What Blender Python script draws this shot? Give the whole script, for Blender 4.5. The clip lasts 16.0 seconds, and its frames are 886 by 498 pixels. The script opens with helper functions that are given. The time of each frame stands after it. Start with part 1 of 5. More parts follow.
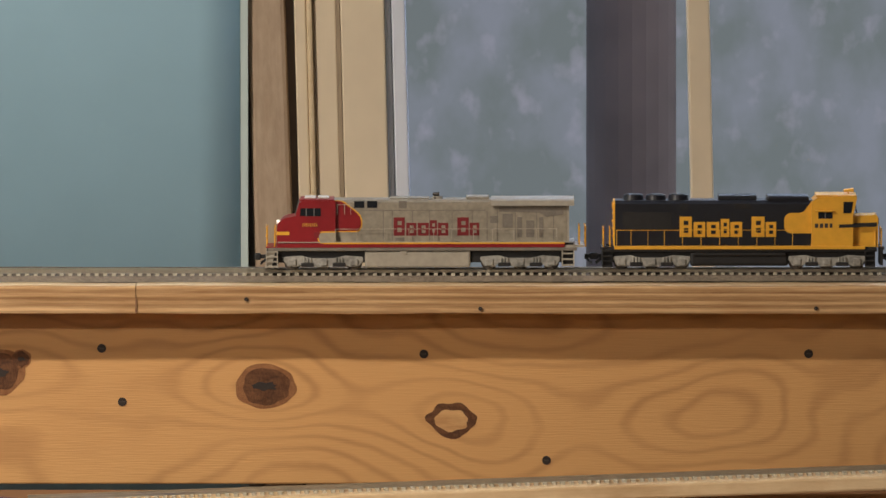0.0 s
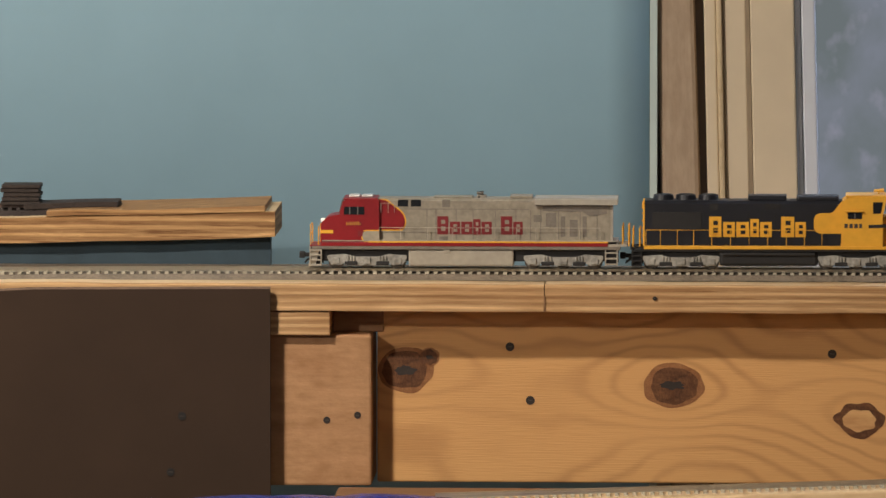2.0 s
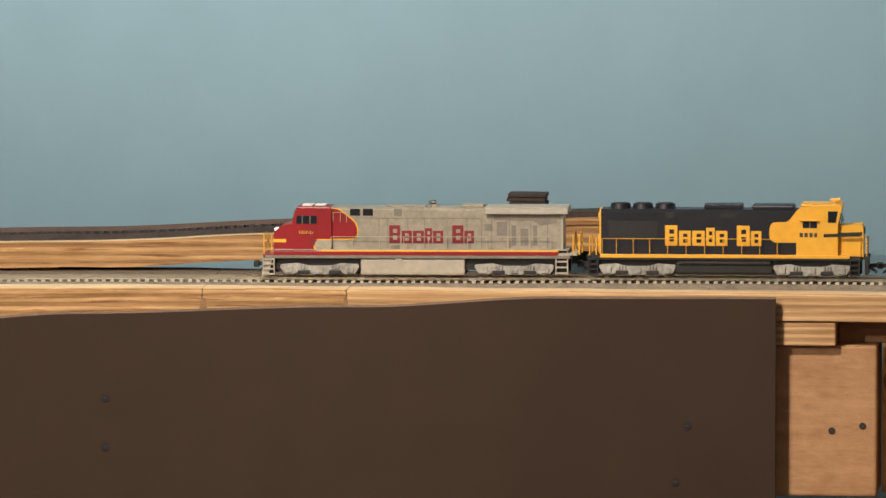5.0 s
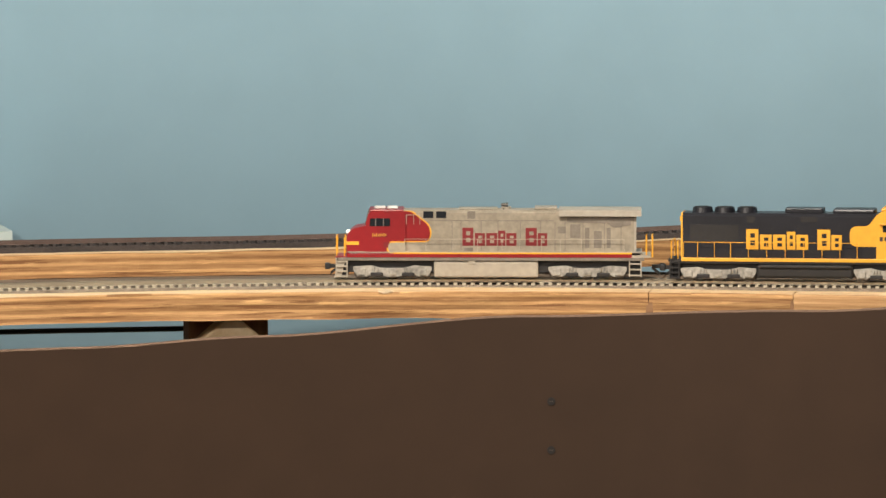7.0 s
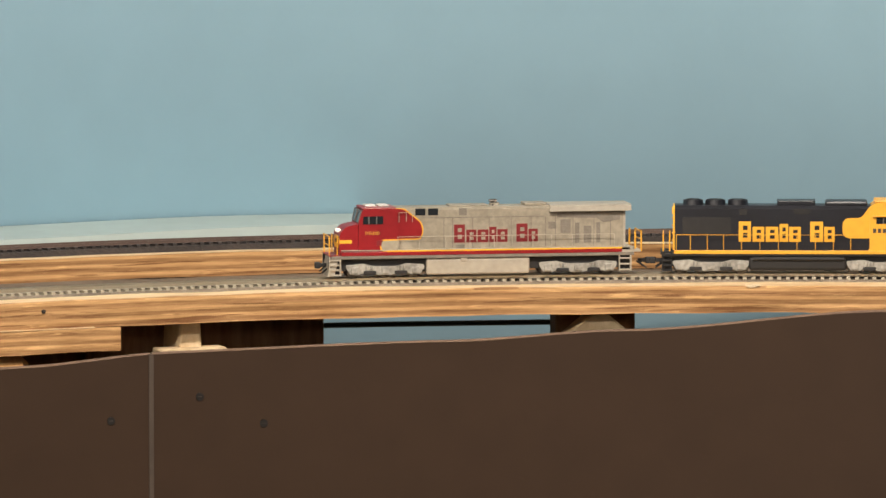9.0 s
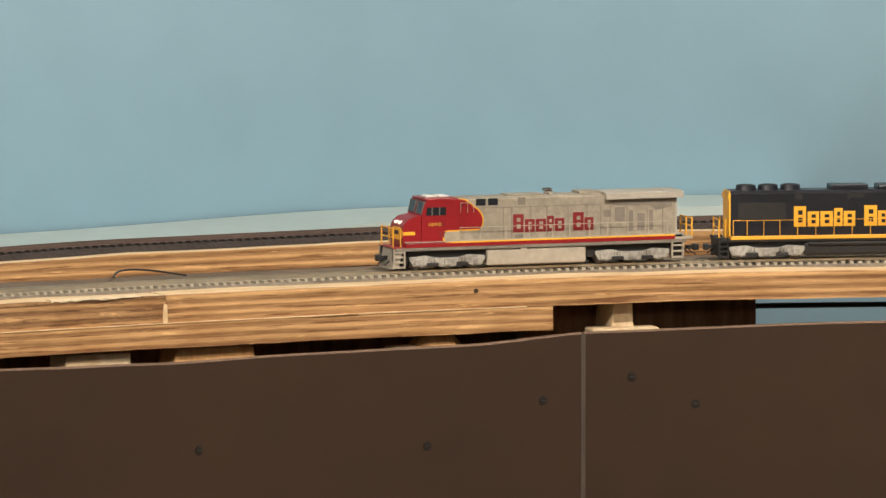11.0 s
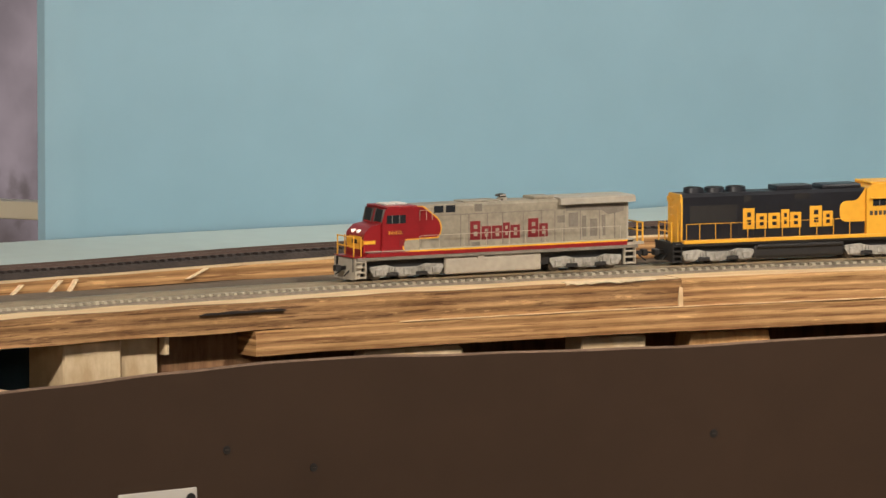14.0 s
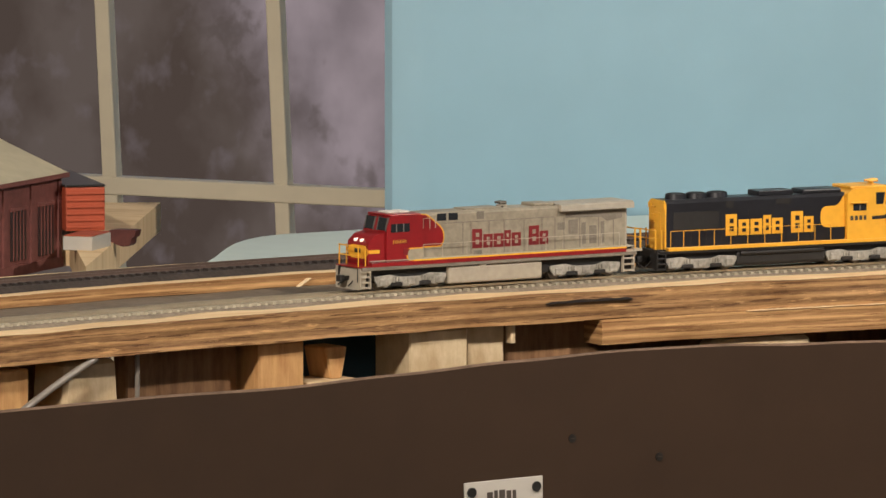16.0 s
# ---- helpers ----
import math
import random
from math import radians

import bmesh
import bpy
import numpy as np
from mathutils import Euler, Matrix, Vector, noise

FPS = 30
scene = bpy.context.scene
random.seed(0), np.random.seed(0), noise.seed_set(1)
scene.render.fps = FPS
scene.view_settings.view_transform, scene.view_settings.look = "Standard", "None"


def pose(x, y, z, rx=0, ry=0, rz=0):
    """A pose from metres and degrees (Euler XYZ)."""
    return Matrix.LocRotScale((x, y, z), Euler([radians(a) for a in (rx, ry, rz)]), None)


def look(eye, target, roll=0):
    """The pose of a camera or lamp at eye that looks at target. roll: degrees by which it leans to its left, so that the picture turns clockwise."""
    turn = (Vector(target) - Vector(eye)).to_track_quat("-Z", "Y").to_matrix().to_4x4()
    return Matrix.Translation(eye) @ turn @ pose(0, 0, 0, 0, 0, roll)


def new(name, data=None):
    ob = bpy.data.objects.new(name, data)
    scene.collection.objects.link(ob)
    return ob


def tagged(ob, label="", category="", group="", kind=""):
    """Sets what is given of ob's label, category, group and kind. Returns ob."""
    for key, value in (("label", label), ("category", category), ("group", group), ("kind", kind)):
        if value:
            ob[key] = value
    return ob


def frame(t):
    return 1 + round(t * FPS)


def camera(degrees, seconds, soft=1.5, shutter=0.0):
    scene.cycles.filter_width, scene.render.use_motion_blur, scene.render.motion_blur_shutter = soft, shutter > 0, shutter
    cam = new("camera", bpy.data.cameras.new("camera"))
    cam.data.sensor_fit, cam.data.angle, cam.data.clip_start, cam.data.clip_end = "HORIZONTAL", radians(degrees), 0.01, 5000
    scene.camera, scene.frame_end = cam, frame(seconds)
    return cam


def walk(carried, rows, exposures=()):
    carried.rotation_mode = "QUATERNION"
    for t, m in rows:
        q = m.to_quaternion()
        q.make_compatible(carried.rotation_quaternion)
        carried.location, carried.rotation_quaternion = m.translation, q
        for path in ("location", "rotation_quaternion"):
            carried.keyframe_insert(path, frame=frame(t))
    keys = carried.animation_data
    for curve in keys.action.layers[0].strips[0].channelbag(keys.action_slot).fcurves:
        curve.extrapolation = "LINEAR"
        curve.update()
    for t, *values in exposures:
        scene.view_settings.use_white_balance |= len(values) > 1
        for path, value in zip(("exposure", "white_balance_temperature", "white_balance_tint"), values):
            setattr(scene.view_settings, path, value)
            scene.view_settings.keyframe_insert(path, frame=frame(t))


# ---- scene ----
# ------------------------------------------------------------- camera
EYE = Vector((0.0, -2.2013, 1.86))
cam = camera(5.611, 16.0, soft=1.5)
VIEW = [  # seconds, turn to the left, tilt, roll in degrees
    (0.00, 0.000, -5.219, 0.002),
    (0.50, 0.691, -5.225, 0.003),
    (1.00, 1.399, -5.225, 0.003),
    (1.50, 2.033, -5.228, 0.002),
    (2.00, 2.600, -5.225, 0.004),
    (2.20, 2.671, -5.222, 0.002),
    (2.50, 2.740, -5.219, -0.002),
    (2.70, 2.847, -5.226, -0.002),
    (2.85, 3.248, -5.232, -0.002),
    (3.00, 3.652, -5.238, -0.003),
    (3.20, 3.799, -5.237, -0.003),
    (3.50, 3.954, -5.236, -0.003),
    (4.00, 4.330, -5.200, -0.004),
    (4.50, 4.992, -5.162, -0.002),
    (4.70, 5.335, -5.162, -0.001),
    (6.80, 8.328, -5.127, -0.000),
    (7.00, 8.660, -5.136, -0.000),
    (7.50, 9.508, -5.148, -0.000),
    (8.00, 10.217, -5.157, -0.001),
    (8.20, 10.353, -5.162, -0.001),
    (10.30, 12.678, -5.258, -0.001),
    (10.50, 12.999, -5.283, -0.001),
    (11.00, 13.747, -5.303, -0.002),
    (11.50, 14.333, -5.314, -0.003),
    (12.00, 14.801, -5.336, -0.002),
    (12.50, 15.298, -5.371, -0.001),
    (13.00, 15.873, -5.397, -0.000),
    (13.50, 16.507, -5.404, 0.000),
    (14.00, 17.029, -5.410, -0.001),
    (14.50, 17.557, -5.424, 0.000),
    (15.00, 18.118, -5.445, 0.002),
    (15.50, 18.729, -5.475, 0.005),
    (16.00, 19.235, -5.482, 0.007),
]
walk(cam, [(t, Matrix.Translation(EYE) @ pose(0, 0, 0, 90 + tilt, 0, turn) @ pose(0, 0, 0, 0, 0, roll))
           for t, turn, tilt, roll in VIEW],
     exposures=[(0.0, -0.04), (1.5, -0.14), (3.0, -0.06), (4.5, 0.07), (7.0, 0.22), (8.5, 0.20), (11.0, 0.13), (13.5, 0.03), (16.0, 0.10)])

# ------------------------------------------------------------- light
world = bpy.data.worlds.new("world")
scene.world = world
world.use_nodes = True
wn = world.node_tree.nodes
sky = wn.new("ShaderNodeTexSky")
sky.sky_type, sky.sun_disc = "NISHITA", False
sky.sun_elevation, sky.sun_rotation = radians(35), radians(150)
wn["Background"].inputs[1].default_value = 0.15
world.node_tree.links.new(sky.outputs[0], wn["Background"].inputs[0])


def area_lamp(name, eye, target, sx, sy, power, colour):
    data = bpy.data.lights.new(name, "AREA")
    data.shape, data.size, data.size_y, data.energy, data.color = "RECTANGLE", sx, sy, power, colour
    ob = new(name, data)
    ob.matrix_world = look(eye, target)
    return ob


# unseen warm lamps, placed to suit shadows and brightness, and daylight in the window openings
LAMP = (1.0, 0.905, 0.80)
area_lamp("unseen_key_light", (-0.95, 3.82, 2.20), (-0.95, 4.15, 0), 0.07, 0.07, 29, LAMP)
# added without a known fixture, to brighten the left end and the blocks below
area_lamp("unseen_room_light", (-2.35, 1.75, 2.44), (-2.4, 4.0, 0.9), 0.14, 0.14, 49, LAMP)
# added fill from the camera's side
area_lamp("unseen_room_light", (-0.4, -0.6, 2.44), (-0.6, 2.4, 0.6), 0.4, 0.4, 17, LAMP)
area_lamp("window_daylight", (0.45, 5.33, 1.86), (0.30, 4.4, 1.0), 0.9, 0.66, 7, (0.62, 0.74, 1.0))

# ------------------------------------------------------------- materials


def mat(name, colour=(0.5, 0.5, 0.5), rough=0.6, metal=0.0, vary=0.12, scale=60.0, bump=0.0, grime=None, spec=0.5):
    """A painted or plain surface: base colour varied at two scales, with fine relief."""
    m = bpy.data.materials.new(name)
    m.use_nodes = True
    n, l = m.node_tree.nodes, m.node_tree.links
    b = n["Principled BSDF"]
    b.inputs["Roughness"].default_value, b.inputs["Metallic"].default_value = rough, metal
    b.inputs["Specular IOR Level"].default_value = spec
    tc = n.new("ShaderNodeTexCoord")
    fine, wide = n.new("ShaderNodeTexNoise"), n.new("ShaderNodeTexNoise")
    fine.inputs["Scale"].default_value, wide.inputs["Scale"].default_value = scale, scale / 9
    fine.inputs["Detail"].default_value = 5
    for t in (fine, wide):
        l.new(tc.outputs["Object"], t.inputs["Vector"])
    add = n.new("ShaderNodeMath")
    add.operation = "ADD"
    l.new(fine.outputs["Fac"], add.inputs[0])
    l.new(wide.outputs["Fac"], add.inputs[1])
    ramp = n.new("ShaderNodeMapRange")
    ramp.inputs["From Min"].default_value, ramp.inputs["From Max"].default_value = 0.7, 1.3
    l.new(add.outputs[0], ramp.inputs["Value"])
    mix = n.new("ShaderNodeMix")
    mix.data_type = "RGBA"
    dark = grime or tuple(c * (1 - vary) for c in colour)
    mix.inputs["A"].default_value = (*dark, 1)
    mix.inputs["B"].default_value = (*[min(1, c * (1 + vary * 0.6)) for c in colour], 1)
    l.new(ramp.outputs[0], mix.inputs["Factor"])
    l.new(mix.outputs["Result"], b.inputs["Base Color"])
    if bump:
        bp = n.new("ShaderNodeBump")
        bp.inputs["Strength"].default_value, bp.inputs["Distance"].default_value = bump, 0.002
        l.new(fine.outputs["Fac"], bp.inputs["Height"])
        l.new(bp.outputs[0], b.inputs["Normal"])
    return m


def glow(name, colour, strength):
    m = bpy.data.materials.new(name)
    m.use_nodes = True
    b = m.node_tree.nodes["Principled BSDF"]
    b.inputs["Base Color"].default_value = (*colour, 1)
    b.inputs["Emission Color"].default_value, b.inputs["Emission Strength"].default_value = (*colour, 1), strength
    return m


def wood(name, light, dark, along=3.0, across=260.0, contrast=1.0, bands=0.0, rough=0.7, seed=0.0, fissures=0.0):
    """Wood by the surface map (metres along the grain, metres across it): streaks, plies and wider stains."""
    m = bpy.data.materials.new(name)
    m.use_nodes = True
    n, l = m.node_tree.nodes, m.node_tree.links
    b = n["Principled BSDF"]
    b.inputs["Roughness"].default_value = rough
    b.inputs["Specular IOR Level"].default_value = 0.25
    uv = n.new("ShaderNodeUVMap")
    uv.uv_map = "grain"

    def streak(a, c, detail, off):
        mp = n.new("ShaderNodeMapping")
        mp.inputs["Scale"].default_value = (a, c, 1)
        mp.inputs["Location"].default_value = (off + seed, off, 0)
        l.new(uv.outputs[0], mp.inputs["Vector"])
        t = n.new("ShaderNodeTexNoise")
        t.inputs["Scale"].default_value, t.inputs["Detail"].default_value = 1.0, detail
        t.inputs["Roughness"].default_value = 0.65
        l.new(mp.outputs[0], t.inputs["Vector"])
        return t.outputs["Fac"]

    def ranged(x, lo, hi, a=0.0, c=1.0):
        r = n.new("ShaderNodeMapRange")
        r.inputs["From Min"].default_value, r.inputs["From Max"].default_value = lo, hi
        r.inputs["To Min"].default_value, r.inputs["To Max"].default_value = a, c
        l.new(x, r.inputs["Value"])
        return r.outputs[0]

    def math_(op, x, y):
        q = n.new("ShaderNodeMath")
        q.operation = op
        for i, v in enumerate((x, y)):
            if isinstance(v, (int, float)):
                q.inputs[i].default_value = v
            else:
                l.new(v, q.inputs[i])
        return q.outputs[0]

    fine = streak(along * 12, across * 2.0, 5, 3.1)
    mid = streak(along, across, 4, 9.7)
    wide = streak(along * 2.2, 22, 3, 5.3)
    fac = math_("ADD", math_("MULTIPLY", ranged(fine, 0.34, 0.66), 0.42), math_("MULTIPLY", ranged(mid, 0.32, 0.68), 0.58))
    if bands:
        sep = n.new("ShaderNodeSeparateXYZ")
        l.new(uv.outputs[0], sep.inputs[0])
        wob = math_("MULTIPLY", ranged(streak(4, 8, 2, 1.3), 0.3, 0.7, -0.5, 0.5), 1.6)
        ph = math_("ADD", math_("MULTIPLY", sep.outputs[1], 6.283 / bands), wob)
        fac = math_("ADD", math_("MULTIPLY", fac, 0.62), math_("MULTIPLY", ranged(math_("SINE", ph, 0), -0.5, 0.9), 0.38))
    if fissures:
        thin = ranged(streak(along * 2.6, across * 0.9, 6, 13.9), 0.56, 0.64)
        torn = ranged(streak(along * 5.0, across * 0.45, 5, 21.3), 0.60, 0.70)
        fac = math_("SUBTRACT", fac, math_("MULTIPLY", thin, 0.55 * fissures))
        fac = math_("MAXIMUM", math_("ADD", fac, math_("MULTIPLY", torn, 0.5 * fissures)), 0.0)
    mix = n.new("ShaderNodeMix")
    mix.data_type = "RGBA"
    mix.inputs["A"].default_value, mix.inputs["B"].default_value = (*dark, 1), (*light, 1)
    l.new(math_("POWER", fac, contrast), mix.inputs["Factor"])
    tone = n.new("ShaderNodeMix")
    tone.data_type, tone.blend_type = "RGBA", "MULTIPLY"
    tone.inputs["B"].default_value = (0.66, 0.55, 0.45, 1)
    l.new(ranged(wide, 0.5, 0.75, 0.0, 0.75), tone.inputs["Factor"])
    l.new(mix.outputs["Result"], tone.inputs["A"])
    l.new(tone.outputs["Result"], b.inputs["Base Color"])
    bp = n.new("ShaderNodeBump")
    bp.inputs["Strength"].default_value, bp.inputs["Distance"].default_value = 0.5, 0.0008
    l.new(fac, bp.inputs["Height"])
    l.new(bp.outputs[0], b.inputs["Normal"])
    return m


def figured_board(name, light, dark, knots):
    """Flat-sawn pine: growth rings that bend round the knots at (along, across, size)."""
    m = bpy.data.materials.new(name)
    m.use_nodes = True
    n, l = m.node_tree.nodes, m.node_tree.links
    b = n["Principled BSDF"]
    b.inputs["Roughness"].default_value, b.inputs["Specular IOR Level"].default_value = 0.6, 0.25
    uv = n.new("ShaderNodeUVMap")
    uv.uv_map = "grain"
    sep = n.new("ShaderNodeSeparateXYZ")
    l.new(uv.outputs[0], sep.inputs[0])

    def op(kind, x, y=0.0):
        q = n.new("ShaderNodeMath")
        q.operation = kind
        for i, v in enumerate((x, y)):
            if isinstance(v, (int, float)):
                q.inputs[i].default_value = v
            else:
                l.new(v, q.inputs[i])
        return q.outputs[0]

    def noise_at(sx, sy, detail, off=0.0):
        mp, t = n.new("ShaderNodeMapping"), n.new("ShaderNodeTexNoise")
        mp.inputs["Scale"].default_value, mp.inputs["Location"].default_value = (sx, sy, 1), (off, off, 0)
        t.inputs["Scale"].default_value, t.inputs["Detail"].default_value = 1.0, detail
        l.new(uv.outputs[0], mp.inputs["Vector"])
        l.new(mp.outputs[0], t.inputs["Vector"])
        return t.outputs["Fac"]

    x, z = sep.outputs[0], sep.outputs[1]
    near = 0.0
    for kx, kz, kr in knots:
        dx, dz = op("DIVIDE", op("SUBTRACT", x, kx), kr * 1.9), op("DIVIDE", op("SUBTRACT", z, kz), kr)
        d2 = op("ADD", op("MULTIPLY", dx, dx), op("MULTIPLY", dz, dz))
        near = op("ADD", near, op("POWER", 2.718, op("MULTIPLY", d2, -0.7)))
    bend = noise_at(5.5, 7.0, 1.5, 4.0)
    phase = op("ADD", op("ADD", op("MULTIPLY", near, 26.0), op("MULTIPLY", bend, 62.0)), op("MULTIPLY", noise_at(30, 60, 3, 2.0), 2.4))
    rings = op("POWER", op("ADD", op("MULTIPLY", op("SINE", phase), 0.5), 0.5), 3.0)
    soft_ = op("MULTIPLY", rings, op("ADD", op("MULTIPLY", noise_at(5, 11, 2, 8.0), 1.5), -0.28))
    fine = noise_at(40, 900, 3, 1.0)
    fac = op("ADD", op("MULTIPLY", soft_, 0.60), op("MULTIPLY", op("SUBTRACT", fine, 0.5), 0.22))
    fac = op("ADD", fac, op("MULTIPLY", op("SUBTRACT", noise_at(4, 14, 2, 6.0), 0.5), 0.5))
    mix = n.new("ShaderNodeMix")
    mix.data_type = "RGBA"
    mix.inputs["A"].default_value, mix.inputs["B"].default_value = (*light, 1), (*dark, 1)
    l.new(fac, mix.inputs["Factor"])
    l.new(mix.outputs["Result"], b.inputs["Base Color"])
    bp = n.new("ShaderNodeBump")
    bp.inputs["Strength"].default_value, bp.inputs["Distance"].default_value = 0.35, 0.0006
    l.new(op("ADD", fac, fine), bp.inputs["Height"])
    l.new(bp.outputs[0], b.inputs["Normal"])
    return m


WALL = mat("blue_wall_paint", (0.34, 0.53, 0.64), 0.75, vary=0.05, scale=14, bump=0.06)
CREAM = mat("cream_paint", (0.66, 0.54, 0.38), 0.5, vary=0.08, scale=30, bump=0.08)
WHITEPAINT = mat("room_paint", (0.42, 0.41, 0.38), 0.8, vary=0.05, scale=8)
FLOORM = mat("floor_carpet", (0.20, 0.17, 0.14), 0.95, vary=0.25, scale=90, bump=0.4)
FASCIA = mat("brown_hardboard", (0.043, 0.0245, 0.0145), 0.6, vary=0.12, scale=26, bump=0.03, spec=0.2)
PLYEDGE = wood("plywood_edge", (0.76, 0.49, 0.24), (0.30, 0.15, 0.06), 3.0, 330, 1.1, bands=0.0058, fissures=0.35)
PLYEDGE2 = wood("plywood_edge_worn", (0.72, 0.43, 0.185), (0.20, 0.09, 0.034), 4.0, 340, 1.25, bands=0.0066, seed=4, fissures=1.2)
PLYEDGE3 = wood("plywood_edge_rough", (0.62, 0.36, 0.155), (0.13, 0.06, 0.025), 7.0, 420, 1.3, bands=0.0075, seed=9, fissures=1.4)
PLYTOP = wood("plywood_face", (0.86, 0.66, 0.40), (0.66, 0.45, 0.24), 4.0, 60, 1.0)
PINE = wood("pine_lumber", (0.70, 0.42, 0.18), (0.42, 0.20, 0.075), 4.0, 90, 1.0, seed=2)
PINEDARK = wood("stained_lumber", (0.36, 0.20, 0.10), (0.16, 0.08, 0.04), 4.0, 90, 1.0, seed=7)
POSTWOOD = wood("weathered_post", (0.50, 0.38, 0.27), (0.30, 0.21, 0.14), 3.0, 60, 1.0, seed=12)
CORK = mat("cork_roadbed", (0.23, 0.18, 0.13), 0.95, vary=0.35, scale=420, bump=0.5)
DARKBED = mat("dark_roadbed", (0.045, 0.032, 0.026), 0.9, vary=0.4, scale=300, bump=0.5)
TIE = mat("plastic_ties", (0.48, 0.42, 0.31), 0.8, vary=0.3, scale=200)
DIRTYTOP = mat("dusty_bench_surface", (0.17, 0.13, 0.09), 0.9, vary=0.3, scale=120, bump=0.3)
DARKTIE = mat("dark_ties", (0.04, 0.03, 0.026), 0.7, vary=0.3, scale=200)
DULLRAIL = mat("dull_brown_rail", (0.16, 0.11, 0.09), 0.5, 0.5, vary=0.2, scale=90)
RAIL = mat("nickel_silver_rail", (0.60, 0.55, 0.46), 0.28, 0.9, vary=0.15, scale=90)
STEEL = mat("screw_steel", (0.10, 0.085, 0.07), 0.5, 0.7, vary=0.3, scale=400)
FOAM = mat("pale_foam_board", (0.50, 0.58, 0.55), 0.8, vary=0.06, scale=40, bump=0.1)

# ------------------------------------------------------------- mesh helpers


def part(name, bm, material, parent=None, label=""):
    """Links a bmesh as one mesh object under a thing or a part."""
    me = bpy.data.meshes.new(name)
    bm.to_mesh(me)
    bm.free()
    for mm in (material if isinstance(material, (list, tuple)) else [material]):
        me.materials.append(mm)
    ob = new(name, me)
    if parent:
        ob.parent = parent
    if label:
        ob["label"] = label
    return ob


def box(bm, x0, x1, y0, y1, z0, z1, bev=0.0, mi=0):
    r = bmesh.ops.create_cube(bm, size=1.0)
    vs = r["verts"]
    for v in vs:
        v.co = Vector(((x0 + x1) / 2 + v.co.x * (x1 - x0), (y0 + y1) / 2 + v.co.y * (y1 - y0), (z0 + z1) / 2 + v.co.z * (z1 - z0)))
    fs = list({f for v in vs for f in v.link_faces})
    for f in fs:
        f.material_index = mi
    if bev:
        es = list({e for v in vs for e in v.link_edges})
        out = bmesh.ops.bevel(bm, geom=es, offset=bev, segments=2, affect="EDGES", profile=0.5)
        for f in out["faces"]:
            f.material_index = mi
    return bm


def bm_box(*a, bev=0.0):
    return box(bmesh.new(), *a, bev=bev)


def cyl(bm, p, q, r, seg=10, r2=None):
    p, q = Vector(p), Vector(q)
    d = q - p
    m = Matrix.Translation((p + q) / 2) @ d.to_track_quat("Z", "Y").to_matrix().to_4x4()
    bmesh.ops.create_cone(bm, cap_ends=True, segments=seg, radius1=r, radius2=r if r2 is None else r2, depth=d.length, matrix=m)
    return bm


def prism(bm, pts, y0, y1):
    """A flat outline of (x, z) points, given thickness from y0 to y1."""
    a = [bm.verts.new((x, y0, z)) for x, z in pts]
    b = [bm.verts.new((x, y1, z)) for x, z in pts]
    n = len(pts)
    bm.faces.new(a)
    bm.faces.new(list(reversed(b)))
    for i in range(n):
        bm.faces.new((a[i], b[i], b[(i + 1) % n], a[(i + 1) % n]))
    bmesh.ops.recalc_face_normals(bm, faces=bm.faces)
    return bm


def grain(bm, along="x", across="z"):
    """The surface map of a plain board: metres along and across."""
    k = {"x": 0, "y": 1, "z": 2}
    uv = bm.loops.layers.uv.new("grain")
    for f in bm.faces:
        for lo in f.loops:
            c = lo.vert.co
            nz = max(range(3), key=lambda i: abs(f.normal[i]))
            a = c[k[along]]
            b = c[k[across]] if nz != k[across] else c[3 - k[along] - k[across]]
            lo[uv].uv = (a, b)
    return bm


def empty(name, m=None):
    ob = new(name)
    ob.empty_display_size = 0.02
    if m is not None:
        ob.matrix_world = m
    return ob


# ------------------------------------------------------------- the line of the track
Y0, PSI, S0, R1, S1, R2 = 4.832, -0.00084, 0.8596, 1.2917, 1.6603, 2.6098
PLYZ, PLYT = 1.192, 0.0215


def line(s, off=0.0):
    """As true_line, by the marks on the bench edge, which spread a little on the outer curve."""
    return true_line(marked(s), off)


def marked(s):
    return s + 0.0306 * max(0.0, s - 1.6) ** 2


def true_line(s, off=0.0):
    """The place and heading s metres along the line; off: metres to the camera's side of it."""
    d = Vector((-math.cos(PSI), math.sin(PSI)))
    p = Vector((0, Y0)) + d * min(s, S0)
    for lo, hi, r in ((S0, S1, R1), (S1, 99, R2)):
        if s > lo:
            n = Vector((-d.y, d.x))
            a = (min(s, hi) - lo) / r
            p = p + r * (math.sin(a) * d + (1 - math.cos(a)) * n)
            d = math.cos(a) * d + math.sin(a) * n
    n = Vector((-d.y, d.x))
    return p + n * off, d


def steps(a, b, k):
    return [a + (b - a) * i / k for i in range(k + 1)]


def lerp(table, s):
    if s <= table[0][0]:
        return table[0][1]
    for (a, x), (b, y) in zip(table, table[1:]):
        if s <= b:
            f = (s - a) / (b - a)
            f = f * f * (3 - 2 * f)
            return x + (y - x) * f
    return table[-1][1]


def rail_top(s):
    """The main track dips a little where it enters the curve."""
    return lerp([(-0.30, 1.2010), (0.30, 1.2003), (0.45, 1.2000), (0.85, 1.1975), (3.2, 1.1975)], s)


